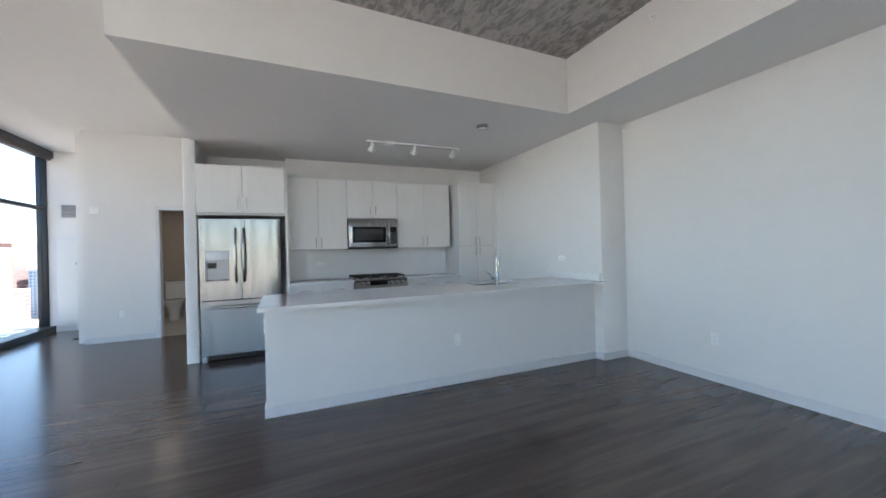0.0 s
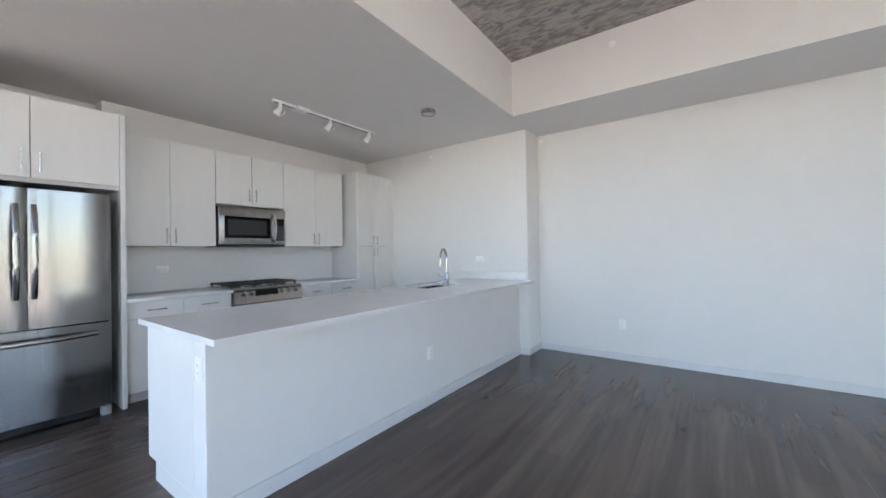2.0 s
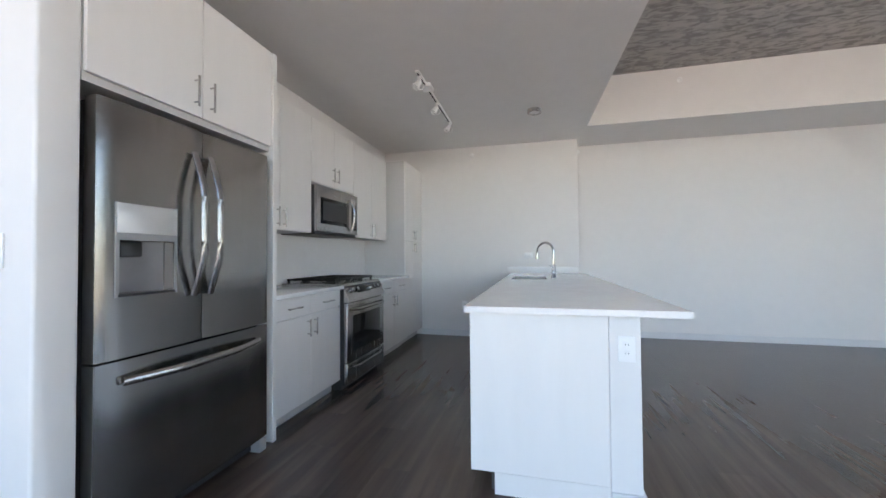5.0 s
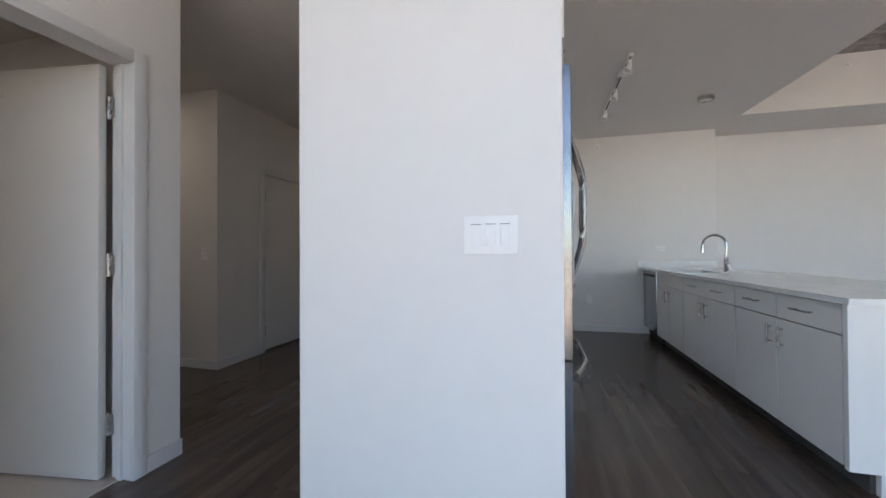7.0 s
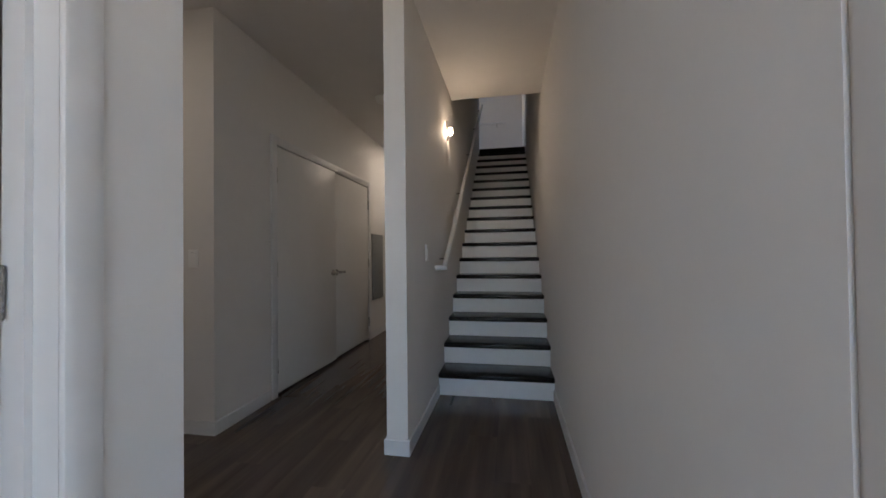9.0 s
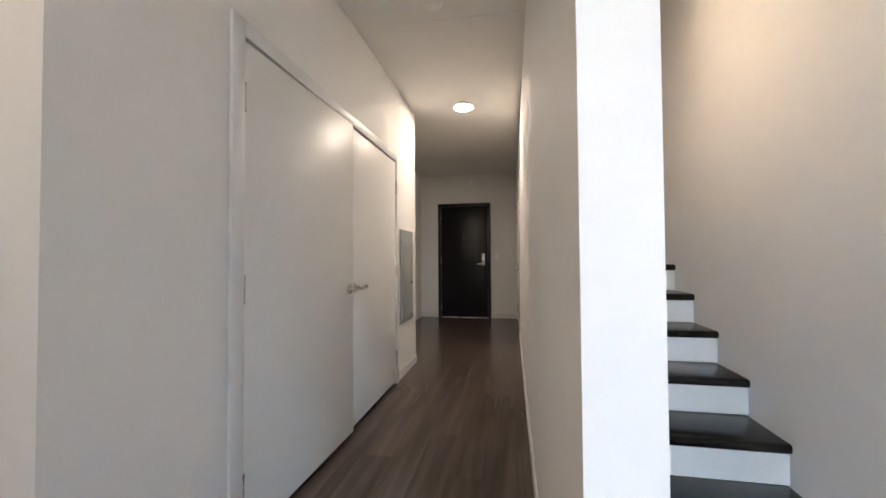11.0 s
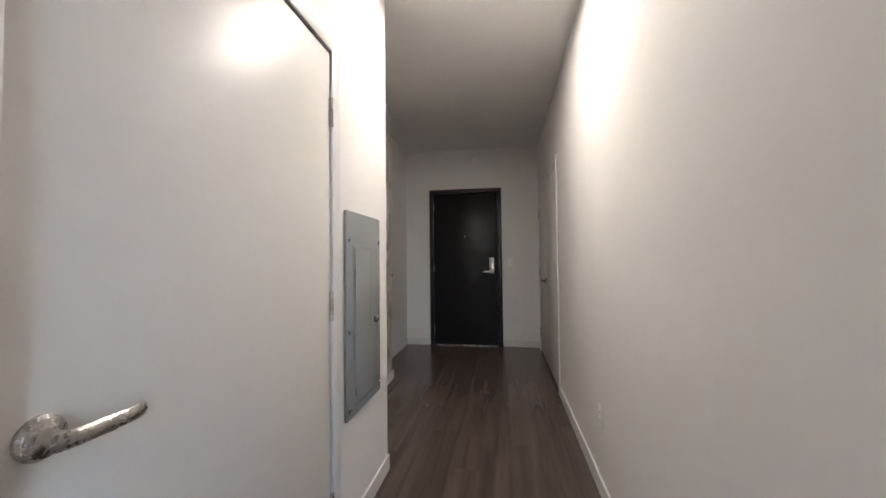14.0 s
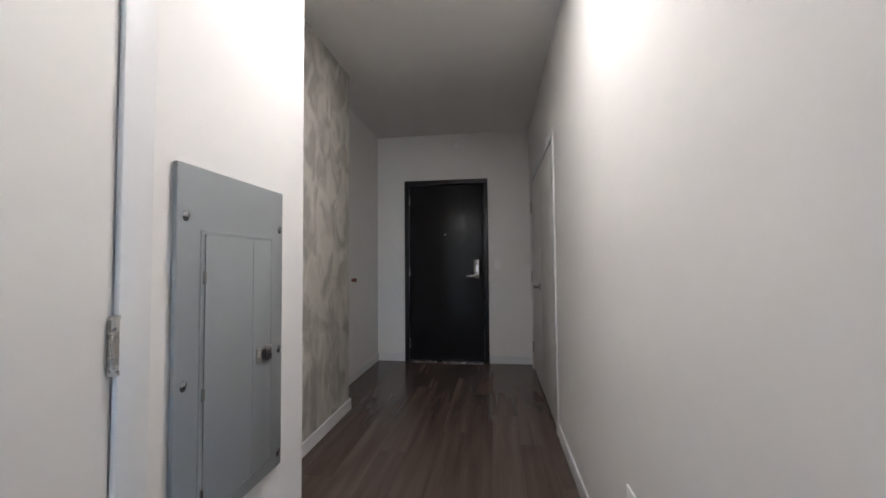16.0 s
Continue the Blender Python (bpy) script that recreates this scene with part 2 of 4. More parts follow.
box(bm, -7.156, -7.031, 5.17, 6.0, 2.11, 5.6)
box(bm, -7.156, -7.031, 6.0, 6.78, 2.11, 3.27)
box(bm, -7.156, -7.031, 6.78, 7.0, 0, 3.27)
structure("wall_stair", bm, PAINT, "off-white painted partition between hallway and stairs", "wall")
bm = box(B(), -9.2, -8.673, 6.94, 7.1, 0, 3.0)
box(bm, -7.65, -7.0, 6.94, 7.1, 0, 3.0)
box(bm, -8.673, -7.65, 6.94, 7.1, 2.2, 3.0)
structure("wall_entry", bm, PAINT, "off-white painted wall round the entry door", "wall")
structure("wall_entry_recess", bx(-9.2, -9.015, 5.42, 6.94, 0, 3.0), PAINT, "off-white painted side wall near the entry", "wall")
structure("concrete_wall", bx(-9.3, -8.77, 3.84, 5.42, 0, 2.9, bevel=0.006), CONC_W, "raw board-marked grey concrete wall", "wall")
for a in ((-9.0, -8.318, 0.49, 1.11, 0, 2.9), (-9.0, -8.318, 1.11, 3.13, 2.06, 2.9), (-9.0, -8.318, 3.13, 3.84, 0, 2.9),
          (-9.0, -8.9, 1.11, 3.13, 0, 2.06), (-10.1, -9.0, 0.49, 0.6, 0, 2.9)):
    structure("wall_hall", bx(*a), PAINT, "off-white painted hallway wall beside the closet doors", "wall")
for a in ((-7.364, -7.244, -3.03, -2.07, 0, 3.4), (-7.364, -7.244, -1.05, -0.807, 0, 3.4), (-7.364, -7.244, -2.07, -1.05, 2.122, 3.4),
          (-10.1, -7.364, -0.93, -0.807, 0, 3.4)):
    structure("wall_bath", bx(*a), PAINT, "off-white painted bathroom wall round the doorway", "wall")
bm = box(B(), -8.9, -7.364, -3.15, -3.03, 0, 3.4)
box(bm, -9.05, -8.9, -4.3, -3.03, 0, 3.4)
structure("wall_nook", bm, PAINT, "off-white painted wall of the window nook", "wall")
structure("wall_bath_far", bx(-9.75, -9.6, -3.15, -0.93, 0, 3.4), mat("bath_paint", (0.42, 0.36, 0.30), 0.6, var=0.03), "taupe painted bathroom wall", "wall")
structure("wall_bath_side", bx(-9.75, -9.05, -3.15, -3.03, 0, 3.4), PAINT, "plain bathroom side wall", "wall")
structure("wall_passage_end", bx(-10.2, -10.0, -0.93, 0.6, 0, 2.9), PAINT, "plain wall at the end of the side passage", "wall")
structure("floor_bath", bx(-9.6, -7.31, -3.03, -0.93, -0.012, 0.004), TILE, "beige bathroom floor tile", "floor")
# ceilings
bm = box(B(), -10.2, -5.9, -1.2, 2.258, ZC, 3.5)
box(bm, -10.2, -7.06, 2.26, 7.13, ZC, 3.27)
plan = [(-5.9, -1.2), (-2.79, -1.2), (-2.915, 2.69), (-2.915, 3.75), (-5.9, 3.75)]
lower, upper = [[bm.verts.new((x, y, z)) for x, y in plan] for z in (ZC, 3.5)]
bm.faces.new(lower), bm.faces.new(upper)
for i in range(5):
    bm.faces.new((lower[i], lower[(i + 1) % 5], upper[(i + 1) % 5], upper[i]))
box(bm, -2.915, 2.1, 2.69, 3.75, ZC, 3.5)
structure("ceiling_low", bm, CEIL, "smooth off-white dropped ceiling with deep fascia", "ceiling")
structure("ceiling_concrete", bx(-2.95, 2.1, -1.2, 2.72, ZH, 3.6), CONC_C, "raw grey board-marked concrete ceiling slab", "ceiling")
structure("ceiling_window", bx(-10.2, 2.1, -4.35, -1.2, 3.33, 3.6), CEIL, "smooth off-white ceiling along the windows", "ceiling")
structure("ceiling_bath", bx(-9.6, -7.364, -3.03, -0.93, 2.45, 2.55), CEIL, "off-white bathroom ceiling", "ceiling")
structure("ceiling_upper", bx(-10.2, -5.8, 2.2, 8.6, 5.6, 5.75), CEIL, "off-white ceiling above the stairwell", "ceiling")
bm = box(B(), -10.2, -5.8, 7.15, 7.3, 0, 5.6)
structure("wall_upper", bm, PAINT, "off-white wall at the head of the stairs", "wall")
bm = box(B(), -7.2, -6.1, 2.1, 2.26, 3.5, 5.6)
structure("wall_stairwell", bm, PAINT, "off-white wall over the stairwell opening", "wall")
structure("wall_upper_side", bx(-10.2, -7.156, 5.86, 6.0, 3.27, 5.6), PAINT, "off-white wall beside the upper landing", "wall")
structure("floor_upper", bx(-7.031, -6.12, 5.98, 7.15, 3.1, 3.272), TREAD, "dark landing at the head of the stairs", "floor")


def skirt(x0, x1, y0, y1, label="white painted baseboard"):
    bm = box(B(), x0, x1, y0, y1, 0, 0.088, bevel=0.003, seg=1)
    return structure("baseboard", bm, TRIM, label, "baseboard")


T = 0.013
skirt(-2.98, 1.85, 3.575 - T, 3.574)
skirt(-2.979, -2.98 + T, 3.19 - T, 3.575 - T)
skirt(-3.09, -2.98, 3.19 - T, 3.189)
skirt(-5.2, -3.87, 3.19 - T, 3.189)
skirt(-3.096, -3.097 + T, -0.33, 3.19 - T)
skirt(-3.23, -3.097 + T, -0.331 - T, -0.331)
skirt(-7.03, -7.031 + T, 0.45, 1.36)
skirt(-7.17, -7.018, 0.45 - T, 0.449)
skirt(-7.156 - T, -7.157, 0.45, 5.12)
skirt(-6.121 - T, -6.121, -1.29, 1.36)
skirt(-7.243, -7.244 + T, -3.03, -2.14)
skirt(-7.243, -7.244 + T, -0.998, -0.8)
skirt(-8.317, -8.318 + T, 0.49, 1.04)
skirt(-8.317, -8.318 + T, 3.22, 3.84)
skirt(-8.9, -8.305, 0.49 - T, 0.489)
skirt(-8.769, -8.77 + T, 3.85, 5.42)
skirt(-8.77 - 0.24, -8.757, 5.421, 5.42 + T)
skirt(-9.014, -9.015 + T, 5.44, 6.94)
skirt(-9.0, -8.674, 6.94 - T, 6.939)
skirt(-7.65, -7.158, 6.94 - T, 6.939)
skirt(-8.899, -8.9 + T, -4.1, -3.16)

# ---- window walls ----
def window_wall(name, m, length, count, streak_pier=0.0):
    """Glazing along local x from 0 to length, its inner side towards local +y."""
    def put(bm):
        bmesh.ops.transform(bm, matrix=m, verts=bm.verts)
        return bm
    xs = [length * i / count for i in range(count + 1)]
    w = thing(name, m @ Vector((length / 2, 0, 0)), "floor-to-ceiling window wall with dark metal frames", "window", kind="structure")
    part("window_sill", put(bx(0, length, -0.13, 0.14, 0.0, 0.11, bevel=0.006)), BRONZE, w)
    part("head_rail", put(bx(0, length, -0.13, 0.03, 3.22, 3.33)), BRONZE, w)
    for x in xs:
        part("mullion", put(bx(max(x - 0.03, 0.002), min(x + 0.03, length - 0.002), -0.1, 0.05, 0.11, 3.22, bevel=0.004)), BRONZE, w)
    # added out of view: solid blocks that break up the refrigerator's window reflection
    if streak_pier:
        for x in xs[1:-1]:
            part("streak_pier", put(bx(x - streak_pier / 2, x + streak_pier / 2, -0.12, 0.16, 0.112, 3.329)), PAINT, w, "unseen off-white block added to streak the refrigerator's reflections")
    for a, b in zip(xs, xs[1:]):
        part("transom", put(bx(a + 0.03, b - 0.03, -0.08, 0.04, 2.24, 2.30, bevel=0.004)), BRONZE, w)
        for z0, z1 in ((0.11, 2.24), (2.30, 3.22)):
            p = part("pane", put(bx(a + 0.03, b - 0.03, -0.032, -0.022, z0, z1)), GLASS, w)
            p.visible_shadow = False
        bl = thing("roller_blind", m @ Vector(((a + b) / 2, 0.12, 3.2)), "dark rolled-up roller blind in a cassette over the window", "blind", "roller blinds")
        part("cassette", put(bx(a + 0.02, b - 0.02, 0.052, 0.16, 3.19, 3.32, bevel=0.01)), BLIND, bl)
        part("roll", put(cyl(B(), (a + 0.05, 0.105, 3.18), (b - 0.05, 0.105, 3.18), 0.035)), BLIND, bl)


window_wall("window_1", Matrix.Translation((-8.9, -4.2, 0)), 10.77, 6)
# last value: width of the added blocks that streak the steel's reflections
window_wall("window_2", Matrix.Translation((1.92, -4.05, 0)) @ Matrix.Rotation(radians(90), 4, "Z"), 5.25, 4, 0.30)
structure("wall_east", bx(1.86, 2.05, 1.2, 3.575, 0, 3.5), PAINT, "plain off-white painted end wall beside the windows", "wall")

# ---- kitchen ----
def bar_handle(p, axis, length, out, parent, mt=None):
    """A slim bar pull on two posts. p: centre on the face; out: unit direction off the face."""
    p, out = Vector(p), Vector(out)
    ax = Vector((0, 0, 1)) if axis == "z" else Vector((0, 1, 0))
    bm = B()
    cyl(bm, p + out * 0.028 - ax * length / 2, p + out * 0.028 + ax * length / 2, 0.0055, n=10)
    for s in (-0.36, 0.36):
        cyl(bm, p + ax * length * s, p + out * 0.028 + ax * length * s, 0.0045, n=8)
    return part("handle", bm, mt or NICKEL, parent, "slim satin metal bar handle")


def leaf(name, xf, out, y0, y1, z0, z1, parent, handle=None, mt=None):
    """A slab front whose face lies at xf; out is +1 or -1 along x."""
    g = 0.0026
    x0, x1 = sorted((xf, xf - out * 0.019))
    d = part(name, bx(x0, x1, y0 + g, y1 - g, z0 + g, z1 - g, bevel=0.0015, seg=1), mt or CAB, parent)
    if handle:
        axis, hy, hz, ln = handle
        bar_handle((xf, hy, hz), axis, ln, (out, 0, 0), d)
    return d


def cabinet(name, label, xb, xf, y0, y1, z0, z1, toe=0.0, toe_mat=None):
    out = 1 if xf > xb else -1
    c = thing(name, ((xb + xf) / 2, (y0 + y1) / 2, z0), label, "cabinet", "kitchen cabinets")
    a, b = sorted((xb, xf - out * 0.021))
    part("body", bx(a, b, y0 + 0.0005, y1 - 0.0005, z0 + toe, z1), CABIN, c)
    if toe:
        a, b = sorted((xb, xf - out * 0.085))
        part("toe_kick", bx(a, b, y0 + 0.001, y1 - 0.001, z0, z0 + toe), toe_mat or CABIN, c)
    return c, out


XU, XB, XW = -5.46, -5.20, -5.808
# upper cabinets
c, o = cabinet("wall_cabinet", "white slab-door wall cabinet above the counter", XW, XU, -0.112, 0.712, 1.375, 2.41)
leaf("door", XU, o, -0.112, 0.298, 1.375, 2.41, c, ("z", 0.262, 1.475, 0.15))
leaf("door", XU, o, 0.298, 0.712, 1.375, 2.41, c, ("z", 0.336, 1.475, 0.15))
c, o = cabinet("wall_cabinet", "short white wall cabinet above the microwave", XW, XU, 0.713, 1.492, 1.835, 2.41)
leaf("door", XU, o, 0.713, 1.102, 1.835, 2.41, c, ("z", 1.062, 1.955, 0.14))
leaf("door", XU, o, 1.102, 1.492, 1.835, 2.41, c, ("z", 1.142, 1.955, 0.14))
c, o = cabinet("wall_cabinet", "white slab-door wall cabinet beside the microwave", XW, XU, 1.493, 2.402, 1.375, 2.41)
leaf("door", XU, o, 1.493, 1.945, 1.375, 2.41, c, ("z", 1.908, 1.475, 0.15))
leaf("door", XU, o, 1.945, 2.402, 1.375, 2.41, c, ("z", 1.984, 1.475, 0.15))
# tall pantry
XT = -5.215
c, o = cabinet("pantry_cabinet", "tall white pantry cabinet with four slab doors", XW, XT, 2.462, 3.188, 0, 2.43, toe=0.10)
leaf("door", XT, o, 2.462, 2.785, 1.375, 2.43, c, ("z", 2.75, 1.46, 0.13))
leaf("door", XT, o, 2.785, 3.10, 1.375, 2.43, c, ("z", 2.82, 1.46, 0.13))
leaf("door", XT, o, 2.462, 2.785, 0.10, 1.372, c, ("z", 2.75, 1.29, 0.13))
leaf("door", XT, o, 2.785, 3.10, 0.10, 1.372, c, ("z", 2.82, 1.29, 0.13))
part("filler", bx(XT - 0.02, XT - 0.002, 3.102, 3.187, 0.1, 2.43), CAB, c)
# base cabinets
c, o = cabinet("base_cabinet", "white base cabinet with a drawer pair and two doors", XW, XB, -0.112, 0.744, 0, 0.884, toe=0.10)
leaf("drawer", XB, o, -0.112, 0.314, 0.735, 0.88, c, ("y", 0.10, 0.805, 0.15))
leaf("drawer", XB, o, 0.314, 0.744, 0.735, 0.88, c, ("y", 0.53, 0.805, 0.15))
leaf("door", XB, o, -0.112, 0.314, 0.10, 0.733, c, ("z", 0.272, 0.64, 0.13))
leaf("door", XB, o, 0.314, 0.744, 0.10, 0.733, c, ("z", 0.356, 0.64, 0.13))
c, o = cabinet("base_cabinet", "white base cabinet beside the range", XW, XB, 1.546, 2.458, 0, 0.884, toe=0.10)
leaf("drawer", XB, o, 1.546, 2.0, 0.735, 0.88, c, ("y", 1.77, 0.805, 0.15))
leaf("drawer", XB, o, 2.0, 2.458, 0.735, 0.88, c, ("y", 2.23, 0.805, 0.15))
leaf("door", XB, o, 1.546, 2.0, 0.10, 0.733, c, ("z", 1.962, 0.64, 0.13))
leaf("door", XB, o, 2.0, 2.458, 0.10, 0.733, c, ("z", 2.042, 0.64, 0.13))
single("countertop", bx(XW, -5.165, -0.112, 0.75, 0.885, 0.915, bevel=0.003), QUARTZ, "white quartz countertop beside the refrigerator", "countertop")
single("countertop", bx(XW, -5.165, 1.54, 2.46, 0.885, 0.915, bevel=0.003), QUARTZ, "white quartz countertop between range and pantry", "countertop")
structure("backsplash", bx(-5.809, -5.797, -0.112, 2.46, 0.916, 1.374), SPLASH, "glossy white slab backsplash", "backsplash")
# refrigerator surround
single("side_panel", bx(-5.99, -5.165, -0.148, -0.114, 0, 2.47, bevel=0.0015, seg=1), CAB, "tall white laminate panel beside the refrigerator", "panel")
c, o = cabinet("fridge_cabinet", "deep white two-door cabinet above the refrigerator", -5.99, -5.175, -1.158, -0.150, 1.835, 2.475)
leaf("door", -5.175, o, -1.158, -0.654, 1.865, 2.475, c, ("z", -0.70, 1.985, 0.15))
leaf("door", -5.175, o, -0.654, -0.150, 1.865, 2.475, c, ("z", -0.608, 1.985, 0.15))


def arc_handle(y0, y1, z0, z1, xface, bow, along, r):
    pts = []
    for i in range(17):
        s = i / 16
        a = math.sin(math.pi * s)
        pts.append((xface + 0.012 + bow * min(1, a * 1.25), y0 + (y1 - y0) * s, z0 + (z1 - z0) * s))
    return tube(B(), pts, r, n=12, flat=(0.8, 1.25, 1.0) if along == "z" else (0.8, 1.0, 1.25))


def curved_door(x0, xf, y0, y1, z0, z1, bulge):
    """A door with a gently bowed face."""
    bm = box(B(), x0, xf, y0, y1, z0, z1)
    es = [e for e in bm.edges if abs(e.verts[0].co.y - e.verts[1].co.y) > 1e-4]
    bmesh.ops.subdivide_edges(bm, edges=es, cuts=11)
    for v in bm.verts:
        if v.co.x > xf - 1e-4:
            s = (v.co.y - y0) / (y1 - y0)
            v.co.x += bulge * math.sin(math.pi * s) ** 0.5 - (0.006 if s in (0, 1) else 0)
    return bm


FX, FY0, FY1, FM = -5.155, -1.135, -0.215, -0.675
fr = thing("refrigerator", (-5.5, FM, 0), "stainless steel french-door refrigerator with ice dispenser", "refrigerator")
part("body", bx(-5.98, -5.222, FY0 + 0.004, FY1 - 0.004, 0.06, 1.775, bevel=0.006), BLACK, fr, "dark cabinet body")
part("toe_grille", bx(-5.9, -5.21, FY0 + 0.01, FY1 - 0.01, 0.012, 0.06), BLACK, fr)
for y in (FY0 + 0.035, FY1 - 0.035):
    part("foot", bx(-5.225, -5.15, y - 0.03, y + 0.03, 0.0, 0.075, bevel=0.008), GREYP, fr)
dl = curved_door(-5.215, FX, FY0, FM - 0.002, 0.765, 1.785, 0.012)
for z in (1.02, 1.235):
    bmesh.ops.bisect_plane(dl, geom=dl.verts[:] + dl.edges[:] + dl.faces[:], plane_co=(0, 0, z), plane_no=(0, 0, 1))
dl.normal_update()
cut = [f for f in dl.faces if f.calc_center_median().x > FX - 0.01 and -1.06 < f.calc_center_median().y < -0.83 and 1.02 < f.calc_center_median().z < 1.235]
pocket = bmesh.ops.extrude_face_region(dl, geom=cut)["geom"]
for v in pocket:
    if isinstance(v, bmesh.types.BMVert):
        v.co.x = FX - 0.05
bmesh.ops.delete(dl, geom=cut, context="FACES")
ld = part("door", dl, STEELV, fr)
rd = part("door", curved_door(-5.215, FX, FM + 0.002, FY1, 0.765, 1.785, 0.012), STEELV, fr)
fz = part("freezer_drawer", curved_door(-5.215, FX, FY0, FY1, 0.085, 0.755, 0.014), STEELV, fr)
part("handle", arc_handle(FM - 0.06, FM - 0.06, 0.985, 1.665, FX + 0.01, 0.062, "z", 0.014), STEEL, ld, "bowed brushed steel handle")
part("handle", arc_handle(FM + 0.03, FM + 0.03, 0.985, 1.665, FX + 0.01, 0.062, "z", 0.014), STEEL, rd, "bowed brushed steel handle")
part("handle", arc_handle(FY0 + 0.09, FY1 - 0.09, 0.675, 0.675, FX + 0.01, 0.055, "y", 0.015), STEEL, fz, "bowed brushed steel handle")
DX = FX + 0.011
NY0, NY1 = FY0 + 2 * (FM - 0.002 - FY0) / 12, FY0 + 8 * (FM - 0.002 - FY0) / 12
bm = bx(DX - 0.004, DX + 0.003, NY0 - 0.014, NY0, 1.006, 1.385)
box(bm, DX - 0.004, DX + 0.003, NY1, NY1 + 0.014, 1.006, 1.385)
box(bm, DX - 0.004, DX + 0.003, NY0, NY1, 1.235, 1.262)
dsp = part("dispenser", bm, GREYP, ld, "grey ice and water dispenser")
part("control_panel", bx(DX - 0.004, DX + 0.006, NY0 - 0.010, NY1 + 0.010, 1.263, 1.383, bevel=0.003), mat("dispenser_panel", (0.62, 0.62, 0.61), 0.35, 0.4, var=0.03), dsp)
part("niche", bx(FX - 0.0495, FX - 0.046, NY0 + 0.001, NY1 - 0.001, 1.021, 1.234), mat("niche_steel", (0.26, 0.26, 0.27), 0.32, 0.9, var=0.05), dsp)
part("spout", bx(FX - 0.046, FX + 0.002, NY0 + 0.012, NY0 + 0.10, 1.165, 1.232, bevel=0.010), BLACK, dsp, "black dispenser spout")
part("drip_tray", bx(FX - 0.046, FX + 0.018, NY0 - 0.004, NY1 + 0.004, 1.008, 1.0195, bevel=0.003), BLACK, dsp)

# microwave
mw = thing("microwave", (-5.6, 1.105, 1.385), "stainless steel over-the-range microwave with black window", "microwave")
MX, MY0, MY1, MZ0, MZ1 = -5.41, 0.722, 1.484, 1.38, 1.81
part("body", bx(XW, MX - 0.03, MY0, MY1, MZ0, MZ1, bevel=0.004), BLACK, mw)
part("front", bx(MX - 0.03, MX, MY0, MY1, MZ0 + 0.015, MZ1, bevel=0.006), STEEL, mw)
part("window", bx(MX - 0.004, MX + 0.003, MY0 + 0.055, MY1 - 0.195, MZ0 + 0.085, MZ1 - 0.105, bevel=0.002), BLACKGL, mw, "black glass window")
part("window_mesh", bx(MX + 0.0025, MX + 0.004, MY0 + 0.09, MY1 - 0.24, MZ0 + 0.12, MZ1 - 0.14), mat("mesh_grey", (0.018, 0.018, 0.02), 0.35), mw)
cp = part("control_panel", bx(MX - 0.004, MX + 0.003, MY1 - 0.125, MY1 - 0.02, MZ0 + 0.06, MZ1 - 0.105, bevel=0.002), BLACKGL, mw)
for i in range(6):
    for j in range(3):
        part("key", bx(MX + 0.003, MX + 0.0042, MY1 - 0.113 + j * 0.031, MY1 - 0.094 + j * 0.031, MZ0 + 0.085 + i * 0.028, MZ0 + 0.093 + i * 0.028),
             mat("key_grey", (0.2, 0.2, 0.2), 0.5) if i + j == 0 else bpy.data.materials["key_grey"], cp)
part("handle", tube(B(), [(MX + 0.008 + 0.04 * math.sin(math.pi * i / 12) ** 0.7, MY1 - 0.155, MZ0 + 0.045 + 0.33 * i / 12) for i in range(13)], 0.013, flat=(0.8, 1.1, 1)), CHROME, mw, "bowed chrome handle")
part("brand_plate", bx(MX + 0.0005, MX + 0.0025, 1.0, 1.06, MZ1 - 0.075, MZ1 - 0.065), CHROME, mw)
part("vent_grille", bx(XW + 0.03, MX - 0.02, MY0 - 0.0, MY1, MZ0 - 0.012, MZ0 + 0.004), BLACK, mw)

# range
rg = thing("gas_range", (-5.5, 1.145, 0), "stainless steel slide-in gas range with black grates", "range")
RX, RY0, RY1 = -5.135, 0.755, 1.536
part("body", bx(-5.79, RX - 0.035, RY0, RY1, 0.05, 0.905), BLACK, rg)
part("base", bx(-5.7, RX - 0.07, RY0 + 0.02, RY1 - 0.02, 0.0, 0.05), BLACK, rg)
dr = part("oven_door", bx(RX - 0.035, RX, RY0, RY1, 0.245, 0.755, bevel=0.006), STEEL, rg)
part("window", bx(RX - 0.002, RX + 0.003, RY0 + 0.10, RY1 - 0.10, 0.32, 0.64, bevel=0.002), BLACKGL, dr, "black oven glass")
part("handle", tube(B(), [(RX + 0.05 * min(1, 2.5 * math.sin(math.pi * i / 16)), RY0 + 0.04 + (RY1 - RY0 - 0.08) * i / 16, 0.70) for i in range(17)], 0.014), STEEL, dr)
wd = part("drawer", bx(RX - 0.035, RX, RY0, RY1, 0.055, 0.235, bevel=0.006), STEEL, rg)
part("handle", tube(B(), [(RX + 0.03 * min(1, 2.5 * math.sin(math.pi * i / 16)), RY0 + 0.08 + (RY1 - RY0 - 0.16) * i / 16, 0.19) for i in range(17)], 0.011), STEEL, wd)
bm = B()
prof = [(RX - 0.035, 0.765), (RX + 0.012, 0.765), (RX + 0.006, 0.80), (RX - 0.055, 0.925), (RX - 0.09, 0.925)]
v0 = [bm.verts.new((x, RY0, z)) for x, z in prof]
v1 = [bm.verts.new((x, RY1, z)) for x, z in prof]
bm.faces.new(v0), bm.faces.new(v1[::-1])
for i in range(5):
    bm.faces.new((v0[i], v0[(i + 1) % 5], v1[(i + 1) % 5], v1[i]))
pn = part("control_panel", bm, STEEL, rg)
nrm = Vector((0.125, 0, 0.061)).normalized()
